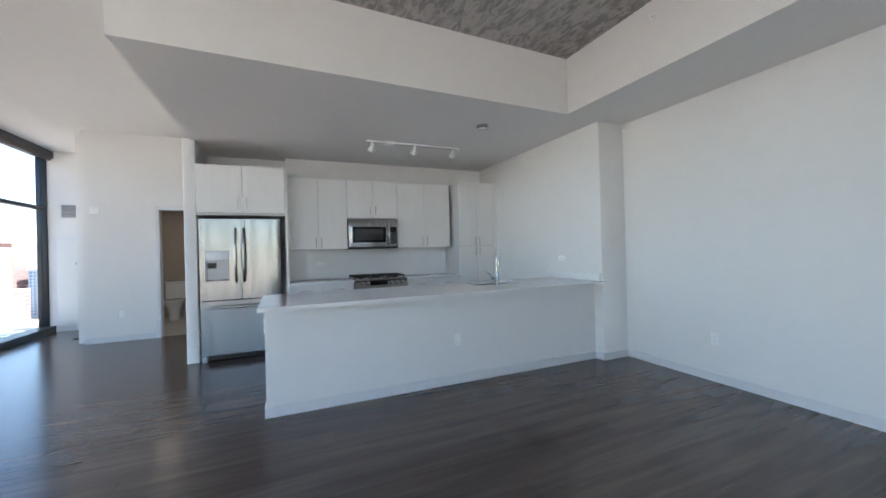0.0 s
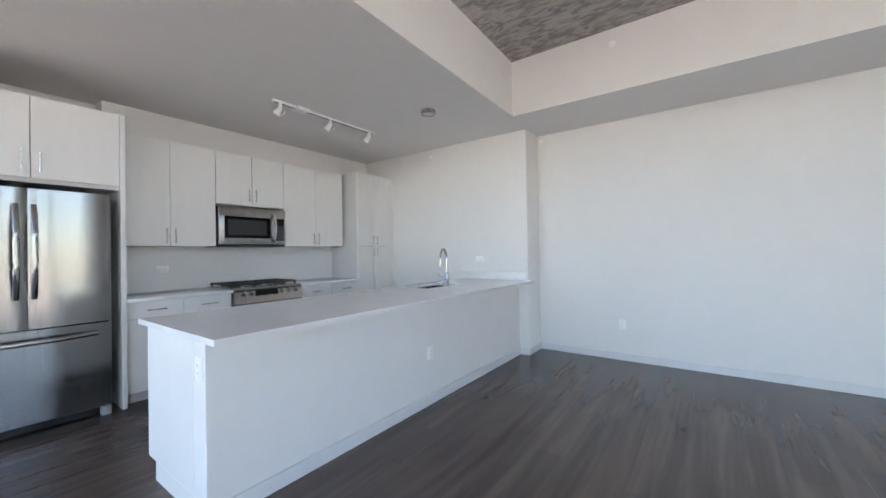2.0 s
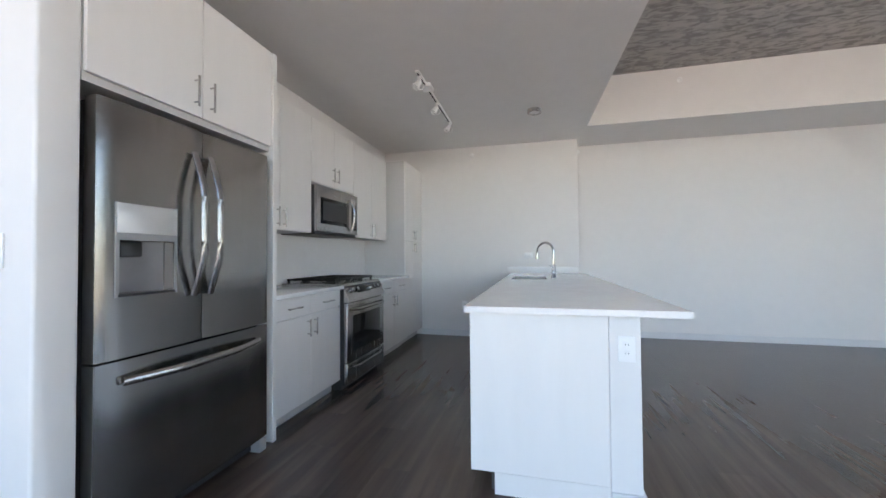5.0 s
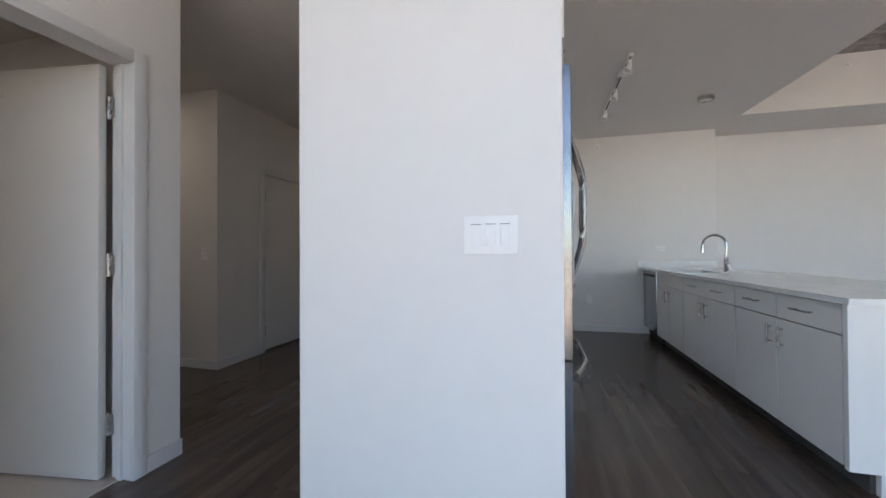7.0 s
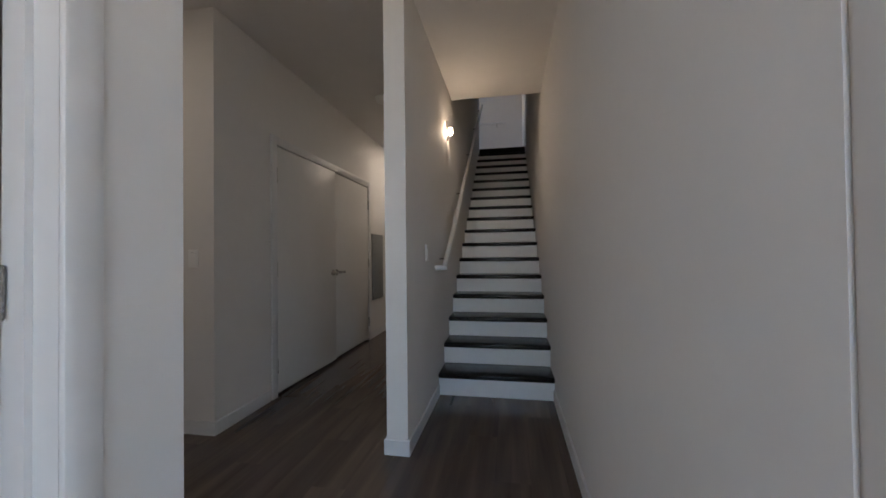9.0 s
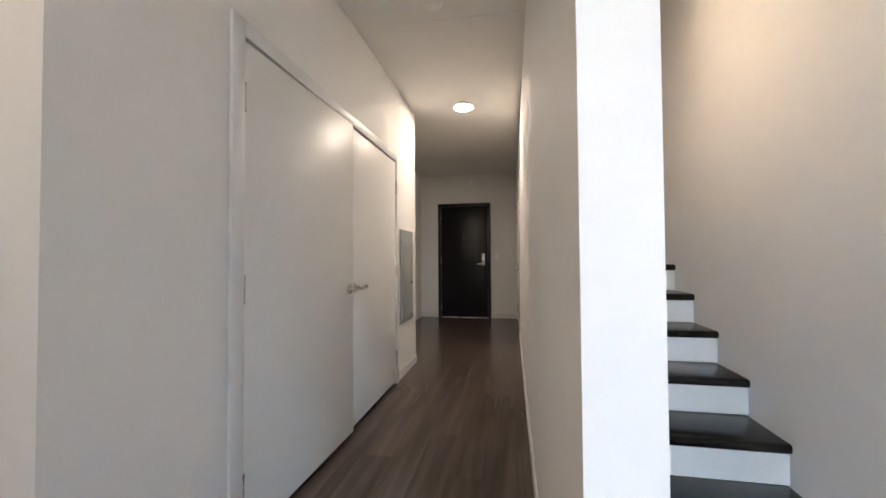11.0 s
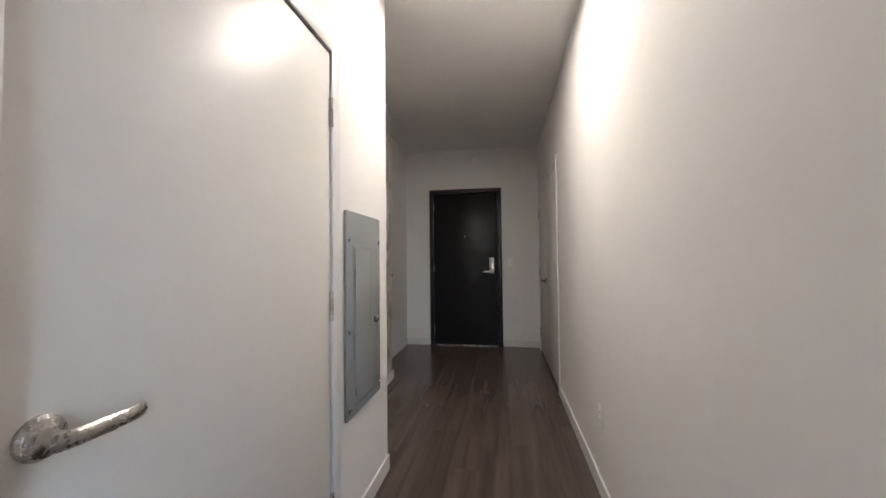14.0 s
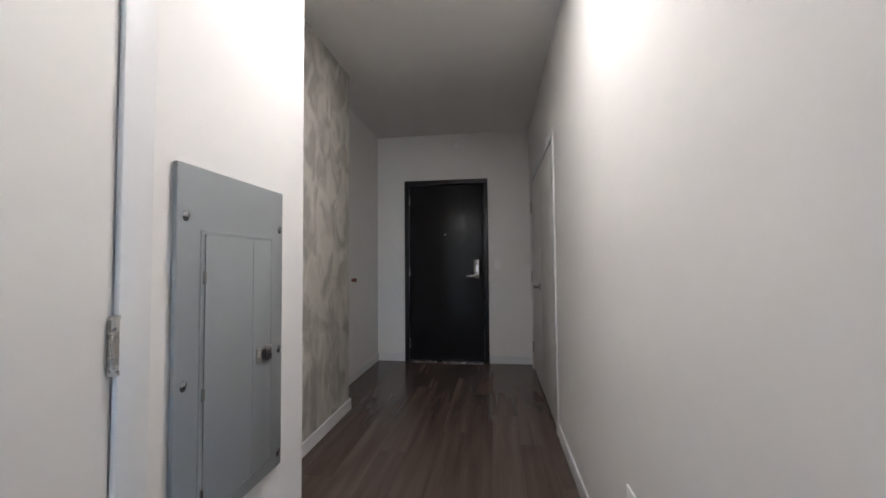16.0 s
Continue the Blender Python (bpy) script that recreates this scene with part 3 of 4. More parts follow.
for y in (RY0 + 0.10, RY0 + 0.185, RY1 - 0.25, RY1 - 0.165, RY1 - 0.08):
    c0 = Vector((RX - 0.024, y, 0.862))
    bm = cyl(B(), c0, c0 + nrm * 0.012, 0.026, 0.024, 20)
    cyl(bm, c0 + nrm * 0.012, c0 + nrm * 0.038, 0.019, 0.017, 20)
    part("knob", bm, CHROME, pn, "metal burner knob")
bm = box(B(), -0.13, 0.13, -0.033, 0.033, 0, 0.003, bevel=0.001)
bmesh.ops.transform(bm, matrix=Matrix.Translation((RX - 0.024, 1.10, 0.863)) @ Matrix.Rotation(radians(64), 4, "Y") @ Matrix.Rotation(radians(90), 4, "Z"), verts=bm.verts)
part("display", bm, BLACKGL, pn, "black touch display")
part("cooktop", bx(-5.79, RX - 0.09, RY0 - 0.008, RY1 + 0.008, 0.905, 0.925, bevel=0.004), STEEL, rg)
for i in range(3):
    a, b = RY0 + 0.01 + i * 0.255, RY0 + 0.258 + i * 0.255
    bm = B()
    for x in (-5.74, -5.5, -5.265):
        box(bm, x - 0.008, x + 0.008, a, b, 0.948, 0.966, bevel=0.003, seg=1)
    for y in (a + 0.01, (a + b) / 2, b - 0.01):
        box(bm, -5.745, -5.26, y - 0.007, y + 0.007, 0.95, 0.968, bevel=0.003, seg=1)
    for x in (-5.735, -5.27):
        for y in (a + 0.012, b - 0.012):
            box(bm, x - 0.008, x + 0.008, y - 0.008, y + 0.008, 0.924, 0.95)
    part("grate", bm, IRON, rg, "black cast iron grate")
for x, y in ((-5.63, 0.88), (-5.38, 0.88), (-5.5, 1.145), (-5.63, 1.41), (-5.38, 1.41)):
    part("burner", turned(B(), [(0.05, 0), (0.05, 0.008), (0.036, 0.012), (0.036, 0.02), (0.03, 0.023)], Matrix.Translation((x, y, 0.924))), IRON, rg)

# island
single("island_half_wall", bx(-3.23, -3.097, -0.331, 3.188, 0, 0.884, bevel=0.003, seg=1), PAINT, "white painted half wall under the island counter", "half wall")
XI = -3.862
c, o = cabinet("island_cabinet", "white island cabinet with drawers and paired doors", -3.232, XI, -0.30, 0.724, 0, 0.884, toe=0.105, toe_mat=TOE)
leaf("drawer", XI, o, -0.275, 0.224, 0.73, 0.878, c, ("y", -0.02, 0.807, 0.16))
leaf("drawer", XI, o, 0.224, 0.724, 0.73, 0.878, c, ("y", 0.47, 0.807, 0.16))
leaf("door", XI, o, -0.275, 0.224, 0.105, 0.728, c, ("z", 0.168, 0.62, 0.13))
leaf("door", XI, o, 0.224, 0.724, 0.105, 0.728, c, ("z", 0.280, 0.62, 0.13))
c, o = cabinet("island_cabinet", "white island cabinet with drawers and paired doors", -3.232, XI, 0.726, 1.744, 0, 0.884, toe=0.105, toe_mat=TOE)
leaf("drawer", XI, o, 0.726, 1.235, 0.73, 0.878, c, ("y", 0.98, 0.807, 0.16))
leaf("drawer", XI, o, 1.235, 1.744, 0.73, 0.878, c, ("y", 1.49, 0.807, 0.16))
leaf("door", XI, o, 0.726, 1.235, 0.105, 0.728, c, ("z", 1.18, 0.62, 0.13))
leaf("door", XI, o, 1.235, 1.744, 0.105, 0.728, c, ("z", 1.29, 0.62, 0.13))
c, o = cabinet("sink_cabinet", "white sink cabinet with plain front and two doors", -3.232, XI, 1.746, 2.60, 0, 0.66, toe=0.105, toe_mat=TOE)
leaf("front_panel", XI, o, 1.746, 2.60, 0.73, 0.878, c)
leaf("door", XI, o, 1.746, 2.173, 0.105, 0.728, c, ("z", 2.12, 0.62, 0.13))
leaf("door", XI, o, 2.173, 2.60, 0.105, 0.728, c, ("z", 2.226, 0.62, 0.13))
part("back", bx(-3.262, -3.233, 1.75, 2.598, 0.66, 0.884), CABIN, c)
dw = thing("dishwasher", (-3.55, 2.89, 0), "stainless steel dishwasher set in the island", "dishwasher")
part("body", bx(-3.80, -3.24, 2.604, 3.184, 0.02, 0.88), BLACK, dw)
dd = part("door", bx(-3.868, -3.80, 2.604, 3.184, 0.115, 0.878, bevel=0.004), STEEL, dw)
part("handle", bx(-3.876, -3.867, 2.66, 3.13, 0.81, 0.845, bevel=0.003), BLACK, dd)
part("toe_kick", bx(-3.79, -3.76, 2.61, 3.18, 0, 0.11), BLACK, dw)
ep = single("end_panel", bx(-3.874, -3.232, -0.332, -0.302, 0.105, 0.884, bevel=0.0015, seg=1), CAB, "white laminate end panel of the island", "panel")
single("end_panel", bx(-3.757, -3.232, -0.332, -0.302, 0, 0.104), CAB, "white laminate kick end of the island", "panel")
bm = B()
SX0, SX1, SY0, SY1 = -3.80, -3.44, 1.80, 2.42
for a in ((-3.894, SX0, -0.372, 3.188), (SX1, -2.90, -0.372, 3.188), (SX0, SX1, -0.372, SY0), (SX0, SX1, SY1, 3.188)):
    box(bm, *a, 0.885, 0.915)
bmesh.ops.remove_doubles(bm, verts=bm.verts, dist=1e-5)
single("island_countertop", bm, QUARTZ, "long polished white quartz island countertop", "countertop")
single("island_upstand", bx(-3.94, -3.0, 3.168, 3.188, 0.916, 1.003, bevel=0.002), QUARTZ, "low white quartz upstand against the wall", "upstand")
sk = thing("sink", (-3.62, 2.11, 0.68), "stainless steel undermount kitchen sink", "sink")
bm = B()
for a in ((SX0 - 0.012, SX0, SY0 - 0.012, SY1 + 0.012, 0.69, 0.884), (SX1, SX1 + 0.012, SY0 - 0.012, SY1 + 0.012, 0.69, 0.884),
          (SX0, SX1, SY0 - 0.012, SY0, 0.69, 0.884), (SX0, SX1, SY1, SY1 + 0.012, 0.69, 0.884), (SX0 - 0.012, SX1 + 0.012, SY0 - 0.012, SY1 + 0.012, 0.68, 0.69)):
    box(bm, *a)
part("basin", bm, STEEL, sk)
part("drain", turned(B(), [(0.045, 0), (0.045, 0.003), (0.03, 0.004)], Matrix.Translation((-3.62, 2.11, 0.69))), CHROME, sk)
fc = thing("faucet", (-3.365, 2.02, 0.915), "chrome high-arc pull-down kitchen faucet", "faucet")
part("base", turned(B(), [(0.028, 0), (0.028, 0.012), (0.023, 0.02), (0.023, 0.13), (0.016, 0.15)], Matrix.Translation((-3.365, 2.02, 0.915))), CHROME, fc)
base, reach = Vector((-3.365, 2.02, 0)), Vector((-0.17, 0.13, 0))
pts = [base + Vector((0, 0, 1.05)), base + Vector((0, 0, 1.19))]
pts += [base + reach * (0.5 - 0.5 * math.cos(math.pi * i / 14)) + Vector((0, 0, 1.20 + 0.105 * math.sin(math.pi * i / 14))) for i in range(1, 14)]
part("spout", tube(B(), pts + [base + reach + Vector((0, 0, 1.19))], 0.0125, 14), CHROME, fc)
part("spray_head", cyl(B(), base + reach + Vector((0, 0, 1.195)), base + reach * 1.01 + Vector((0, 0, 1.12)), 0.015, 0.018), CHROME, fc)
lv = part("lever_knob", turned(B(), [(0.017, 0), (0.019, 0.012), (0.021, 0.035), (0.017, 0.046), (0.006, 0.049)], Matrix.Translation((-3.365, 2.002, 0.985)) @ Matrix.Rotation(radians(90), 4, "X")), CHROME, fc)
part("lever", tube(B(), [(-3.367, 1.966, 1.0), (-3.385, 1.945, 1.03), (-3.41, 1.915, 1.06)], 0.0045), CHROME, lv)

# ---- electrical plates ----
def plate(name, label, p, out, w=0.072, h=0.116, gangs=1, sort="outlet", flip=False):
    """A wall plate centred at p facing out ('+x','-x','-y'); its switches or sockets are parts."""
    t = thing(name, p, label, "outlet" if sort == "outlet" else "switch")
    x, y, z = p
    def slab(u0, u1, v0, v1, d0, d1, bevel=0.0):
        if out == "-y":
            return bx(x + u0, x + u1, y - d1, y - d0, z + v0, z + v1, bevel=bevel)
        s = 1 if out == "+x" else -1
        a, b = sorted((x + s * d0, x + s * d1))
        return bx(a, b, y + u0, y + u1, z + v0, z + v1, bevel=bevel)
    part("cover", slab(-w / 2, w / 2, -h / 2, h / 2, 0.0, 0.007, 0.002), PLASTIC, t)
    for g in range(gangs):
        cx = (g - (gangs - 1) / 2) * 0.046
        if sort == "switch":
            part("rocker", slab(cx - 0.0165, cx + 0.0165, -0.033, 0.033, 0.004, 0.011, 0.002), PLASTIC, t)
            part("groove", slab(cx - 0.0165, cx + 0.0165, 0.0345, 0.0362, 0.0065, 0.0073), SLOT, t)
        else:
            for s in (-1, 1):
                u, v = (s * 0.02, 0) if flip else (cx, s * 0.02)
                k = part("socket", slab(u - 0.014, u + 0.014, v - 0.013, v + 0.013, 0.006, 0.0092, 0.002), PLASTIC, t)
                for q in (-0.006, 0.006):
                    part("slot", slab(u + q - 0.001, u + q + 0.001, v - 0.003, v + 0.005, 0.0085, 0.0096), SLOT, k)
    return t


plate("light_switch", "white three-gang switch plate on the wing wall", (-5.412, -1.2935, 1.19), "-y", 0.172, 0.122, 3, "switch")
plate("wall_outlet", "white outlet low on the living room wall", (-2.0, 3.5745, 0.41), "-y")
plate("wall_outlet", "white outlet on the island half wall", (-3.0965, 1.376, 0.43), "+x")
plate("wall_outlet", "white outlet on the end of the island half wall", (-3.157, -0.3315, 0.735), "-y")
plate("wall_outlet", "white outlet above the island upstand", (-3.654, 3.1895, 1.17), "-y", 0.116, 0.072, 1, "outlet", True)
plate("wall_outlet", "white outlet low on the galley wall", (-4.57, 3.1895, 0.45), "-y")
plate("wall_outlet", "white outlet on the backsplash", (-5.7965, 0.33, 1.14), "+x", 0.116, 0.072, 1, "outlet", True)
plate("wall_outlet", "white outlet low on the bathroom wall", (-7.2435, -2.566, 0.43), "+x")
plate("thermostat", "small white thermostat high on the bathroom wall", (-7.2435, -2.88, 2.09), "+x", 0.12, 0.12, 0)
plate("light_switch", "white switch plate in the side passage", (-8.468, 0.4895, 1.13), "-y", 0.072, 0.116, 1, "switch")
plate("light_switch", "white switch plate at the foot of the stairs", (-7.0305, 0.97, 1.15), "+x", 0.072, 0.116, 1, "switch")
plate("light_switch", "white switch plate beside the entry door", (-7.544, 6.9395, 1.165), "-y", 0.072, 0.116, 1, "switch")
plate("wall_outlet", "white outlet low on the hallway wall", (-7.1565, 3.76, 0.40), "-x")

# ---- ceiling fittings ----
tk = thing("track_light", (-4.52, 1.49, ZC), "white ceiling track light with three spot heads", "track light")
part("rail", bx(-4.538, -4.502, 0.835, 2.145, ZC - 0.022, ZC, bevel=0.002), PLASTIC, tk)
part("slot", bx(-4.527, -4.513, 0.85, 2.13, ZC - 0.0235, ZC - 0.021), SLOT, tk)
part("power_feed", bx(-4.57, -4.47, 1.07, 1.20, ZC - 0.034, ZC - 0.001, bevel=0.004), PLASTIC, tk)
for y in (0.905, 1.485, 2.055):
    h = part("spot_head", cyl(B(), (-4.52, y, ZC - 0.022), (-4.52, y, ZC - 0.065), 0.018), PLASTIC, tk)
    d = Vector((-0.42, -0.38, -0.82)).normalized()
    c0 = Vector((-4.52, y, ZC - 0.075))
    part("shade", turned(B(), [(0.015, -0.02), (0.021, 0.0), (0.029, 0.04), (0.035, 0.068), (0.030, 0.069), (0.023, 0.045)],
                         Matrix.Translation(c0) @ d.to_track_quat("Z", "Y").to_matrix().to_4x4()), PLASTIC, h)
    part("yoke", tube(B(), [c0 + Vector((0.03 * math.cos(a), 0.03 * math.cos(a), -0.02 - 0.045 * math.sin(a))) for a in [math.pi * i / 8 for i in range(9)]], 0.004, 6), PLASTIC, h)
dn = thing("ceiling_lamp", (-3.545, 1.99, ZC), "round satin metal ceiling lamp, switched off", "ceiling lamp")
part("rim", turned(B(), [(0.075, 0), (0.078, -0.03), (0.072, -0.038), (0.058, -0.038), (0.056, -0.028)], Matrix.Translation((-3.545, 1.99, ZC))), NICKEL, dn)
part("lens", turned(B(), [(0.056, -0.027), (0.054, -0.031), (0.02, -0.033)], Matrix.Translation((-3.545, 1.99, ZC))), LAMPOFF, dn)


def round_lamp(p, label, r=0.15):
    t = thing("ceiling_lamp", p, label, "ceiling lamp", "round ceiling lamps")
    part("rim", turned(B(), [(r + 0.012, 0), (r + 0.012, -0.016), (r + 0.004, -0.024), (r, -0.022), (r, -0.01)], Matrix.Translation(p), 40), PLASTIC, t)
    part("diffuser", turned(B(), [(r - 0.001, -0.012), (r - 0.002, -0.0185), (r * 0.6, -0.020), (0.01, -0.0205)], Matrix.Translation(p), 40), LAMPON, t, "glowing warm diffuser")
    return t


round_lamp((-7.745, 3.70, ZC), "round flush ceiling lamp glowing warm white in the hallway", 0.098)
round_lamp((-8.5, -2.3, 2.45), "round flush ceiling lamp glowing in the bathroom", 0.075)
round_lamp((-9.2, -0.15, ZC), "round flush ceiling lamp glowing in the side passage", 0.075)
sm = thing("smoke_detector", (-7.725, 2.04, ZC), "round white smoke detector on the hallway ceiling", "smoke detector")
part("base", turned(B(), [(0.07, 0), (0.07, -0.018), (0.06, -0.022)], Matrix.Translation((-7.725, 2.04, ZC)), 32), PLASTIC, sm)
part("cap", turned(B(), [(0.058, -0.022), (0.056, -0.045), (0.045, -0.055), (0.02, -0.056)], Matrix.Translation((-7.725, 2.04, ZC)), 32), PLASTIC, sm)


def sprinkler(p, label):
    t = thing("sprinkler", p, label, "sprinkler", "side-wall sprinklers")
    q = Matrix.Translation(p) @ Matrix.Rotation(radians(90), 4, "X")
    part("escutcheon", turned(B(), [(0.032, 0), (0.030, 0.006), (0.015, 0.010)], q, 20), PLASTIC, t)
    bm = cyl(B(), q @ Vector((0, 0, 0.008)), q @ Vector((0, 0, 0.03)), 0.009, n=10)
    cyl(bm, q @ Vector((0, 0, 0.036)), q @ Vector((0, 0, 0.039)), 0.014, n=12)
    cyl(bm, q @ Vector((0, 0, 0.028)), q @ Vector((0, 0, 0.038)), 0.003, n=6)
    part("head", bm, PLASTIC, t)


sprinkler((-1.887, 2.689, 3.21), "white side-wall sprinkler on the ceiling fascia")
sprinkler((-4.44, 3.189, 2.64), "white side-wall sprinkler above the galley")
sprinkler((-2.94, 3.574, 2.68), "white side-wall sprinkler on the living room wall")
sprinkler((-8.02, 6.939, 2.615), "white side-wall sprinkler above the entry door")

# ---- stairs ----
st = thing("staircase", (-6.575, 1.376, 0), "straight staircase with dark treads and white risers", "staircase", kind="structure")
RUN, RISE, N = 0.271, 0.182, 18
tread = bx(-7.03, -6.122, -0.028, RUN + 0.005, -0.042, 0.0, bevel=0.012, seg=3)
riser = bx(-7.03, -6.122, 0.0, 0.018, -RISE, -0.042)
for i in range(1, N + 1):
    y, z = 1.376 + (i - 1) * RUN, i * RISE
    bm = bx(-7.03, -6.122, y - 0.028, y + RUN + 0.012, z - 0.042, z, bevel=0.012, seg=3)
    if i < N:
        part("tread", bm, TREAD, st, "dark polished tread")
    else:
        bm.free()
    part("riser", bx(-7.03, -6.122, y, y + 0.016, z - RISE + (0.001 if i > 1 else 0), z - 0.0425), RISER, st)
hr = thing("handrail", (-6.96, 1.2, 1.0), "white painted wall handrail with metal brackets", "handrail")
p0, p1 = Vector((-6.955, 1.27, 1.03)), Vector((-6.955, 5.9, 1.03 + 4.63 * RISE / RUN))
d = (p1 - p0).normalized()
part("rail", tube(B(), [p0, p1], 0.021, 12), TRIM, hr)
part("return", tube(B(), [p0 + d * 0.01, (-7.03, 1.265, 1.03)], 0.021, 12), TRIM, hr)
for s in (0.04, 0.27, 0.5, 0.73, 0.96):
    q = p0.lerp(p1, s)
    part("bracket", tube(B(), [q, q + Vector((-0.02, 0, -0.05)), q + Vector((-0.074, 0, -0.055))], 0.007, 8), CHROME, hr)
ul = thing("handrail", (-6.7, 7.1, 4.2), "white wall handrail at the head of the stairs", "handrail")
part("rail", tube(B(), [(-7.6, 7.09, 4.17), (-6.5, 7.09, 4.17)], 0.02, 10), TRIM, ul)
for x in (-7.2, -6.7):
    part("bracket", tube(B(), [(x, 7.09, 4.17), (x, 7.1, 4.1), (x, 7.149, 4.09)], 0.008, 8), NICKEL, ul)
sc = thing("wall_sconce", (-7.03, 1.88, 2.31), "small metal wall sconce glowing over the stairs", "sconce")
part("backplate", bx(-7.0305, -7.015, 1.85, 1.91, 2.22, 2.40, bevel=0.003), NICKEL, sc)
part("diffuser", cyl(B(), (-6.985, 1.88, 2.275), (-6.985, 1.88, 2.335), 0.015), SCONCE, sc, "glowing warm glass tube")
part("arm", bx(-7.015, -6.985, 1.865, 1.895, 2.24, 2.262), NICKEL, sc)

# ---- doors ----
def hinge(p, parent, axis="x"):
    x, y, z = p
    bm = cyl(B(), (x, y, z - 0.05), (x, y, z + 0.05), 0.008, n=10)
    for s in (-0.054, 0.054):
        cyl(bm, (x, y, z + s - 0.004), (x, y, z + s + 0.004), 0.0095, n=10)
    if axis == "x":
        box(bm, x - 0.003, x + 0.001, y - 0.012, y + 0.012, z - 0.05, z + 0.05)
    else:
        box(bm, x - 0.035, x + 0.035, y - 0.003, y + 0.001, z - 0.05, z + 0.05)
    return part("hinge", bm, NICKEL, parent, "satin metal hinge")


def lever(p, out, way, parent, mt=None):
    """A lever handle with a round rose at p; out: off the face; way: along which the lever points."""
    p, out, way = Vector(p), Vector(out), Vector(way)
    q = Matrix.Translation(p) @ out.to_track_quat("Z", "Y").to_matrix().to_4x4()
    bm = turned(B(), [(0.033, 0), (0.033, 0.006), (0.028, 0.013), (0.016, 0.017), (0.0125, 0.024), (0.0125, 0.05)], q)
    tube(bm, [p + out * 0.044 - way * 0.016, p + out * 0.050 - way * 0.008, p + out * 0.054 + way * 0.012, p + out * 0.054 + way * 0.075,
              p + out * 0.050 + way * 0.105, p + out * 0.044 + way * 0.118], 0.0135, 12, flat=(0.62, 0.62, 1.0))
    return part("lever_handle", bm, mt or NICKEL, parent, "satin metal lever handle")


def turn_about(ob, x, y, deg):
    m = Matrix.Translation((x, y, 0)) @ Matrix.Rotation(radians(deg), 4, "Z") @ Matrix.Translation((-x, -y, 0))
    ob.data.transform(m)
    for k in ob.children:
        k.data.transform(m)


def casing(parent, x, out, y0, y1, zt, w=0.065, t=0.016):
    """Door trim on a wall at x: two stiles and a head."""
    a, b = sorted((x + out * 0.001, x + out * t))
    for ya, yb in ((y0 - w, y0), (y1, y1 + w)):
        part("casing", bx(a, b, ya, yb, 0, zt + w, bevel=0.004), TRIM, parent)
    part("casing", bx(a, b, y0 + 0.0005, y1 - 0.0005, zt, zt + w, bevel=0.004), TRIM, parent)


# hallway closet: near leaf slightly ajar
cl = thing("door_1", (-8.3, 2.12, 0), "white double closet doors, one leaf slightly ajar", "door", kind="structure")
XC = -8.318
casing(cl, XC, 1, 1.13, 3.115, 2.045, w=0.07)
part("jamb", bx(XC - 0.12, XC, 1.112, 1.129, 0, 2.045), TRIM, cl)
part("jamb", bx(XC - 0.12, XC, 3.116, 3.129, 0, 2.045), TRIM, cl)
part("jamb", bx(XC - 0.12, XC, 1.13, 3.115, 2.046, 2.059), TRIM, cl)
l1 = part("leaf", bx(XC - 0.036, XC + 0.004, 1.133, 2.122, 0.028, 2.036, bevel=0.002), DOORP, cl)
lever((XC + 0.004, 2.065, 0.955), (1, 0, 0), (0, -1, 0), l1)
turn_about(l1, XC, 1.133, -1.6)
l2 = part("leaf", bx(XC - 0.036, XC + 0.004, 2.126, 3.112, 0.028, 2.036, bevel=0.002), DOORP, cl)
lever((XC + 0.004, 2.185, 0.955), (1, 0, 0), (0, 1, 0), l2)
for z in (0.25, 1.03, 1.80):
    hinge((XC + 0.009, 1.131, z), cl)
    hinge((XC + 0.009, 3.114, z), cl)
# electrical panel
ep = thing("electrical_panel", (-8.3, 3.46, 0.51), "grey metal electrical panel flush in the wall", "electrical panel")
bm = bx(-8.3170, -8.3020, 3.243, 3.675, 0.516, 1.428, bevel=0.005)
part("trim_plate", bm, PANELG, ep)
bm = bx(-8.3022, -8.2990, 3.312, 3.612, 0.553, 1.272, bevel=0.0015, seg=1)
part("door_rim", bm, PANELG, ep)
dr = part("door", bx(-8.3000, -8.2955, 3.325, 3.600, 0.567, 1.262, bevel=0.004), PANELG, ep)
part("fold", bx(-8.2957, -8.2945, 3.509, 3.5125, 0.572, 1.258), PANELG, dr)
part("latch", bx(-8.2960, -8.2900, 3.525, 3.600, 0.885, 0.93, bevel=0.002), NICKEL, dr)
part("latch_slot", bx(-8.2905, -8.2893, 3.545, 3.568, 0.893, 0.922), BLACK, dr)
for z in (0.62, 0.862, 1.152):
    part("hinge", bx(-8.3000, -8.2940, 3.319, 3.327, z - 0.016, z + 0.016, bevel=0.0015, seg=1), CHROME, dr)
for y in (3.268, 3.653):
    for z in (0.565, 0.905, 1.305):
        part("screw_slot", cyl(B(), (-8.3023, y, z - 0.008), (-8.3014, y, z - 0.008), 0.009, n=12), BLACK, ep)
        part("screw", turned(B(), [(0.009, 0), (0.008, 0.003), (0.004, 0.005)], Matrix.Translation((-8.3016, y, z)) @ Matrix.Rotation(radians(90), 4, "Y"), 12), CHROME, ep)
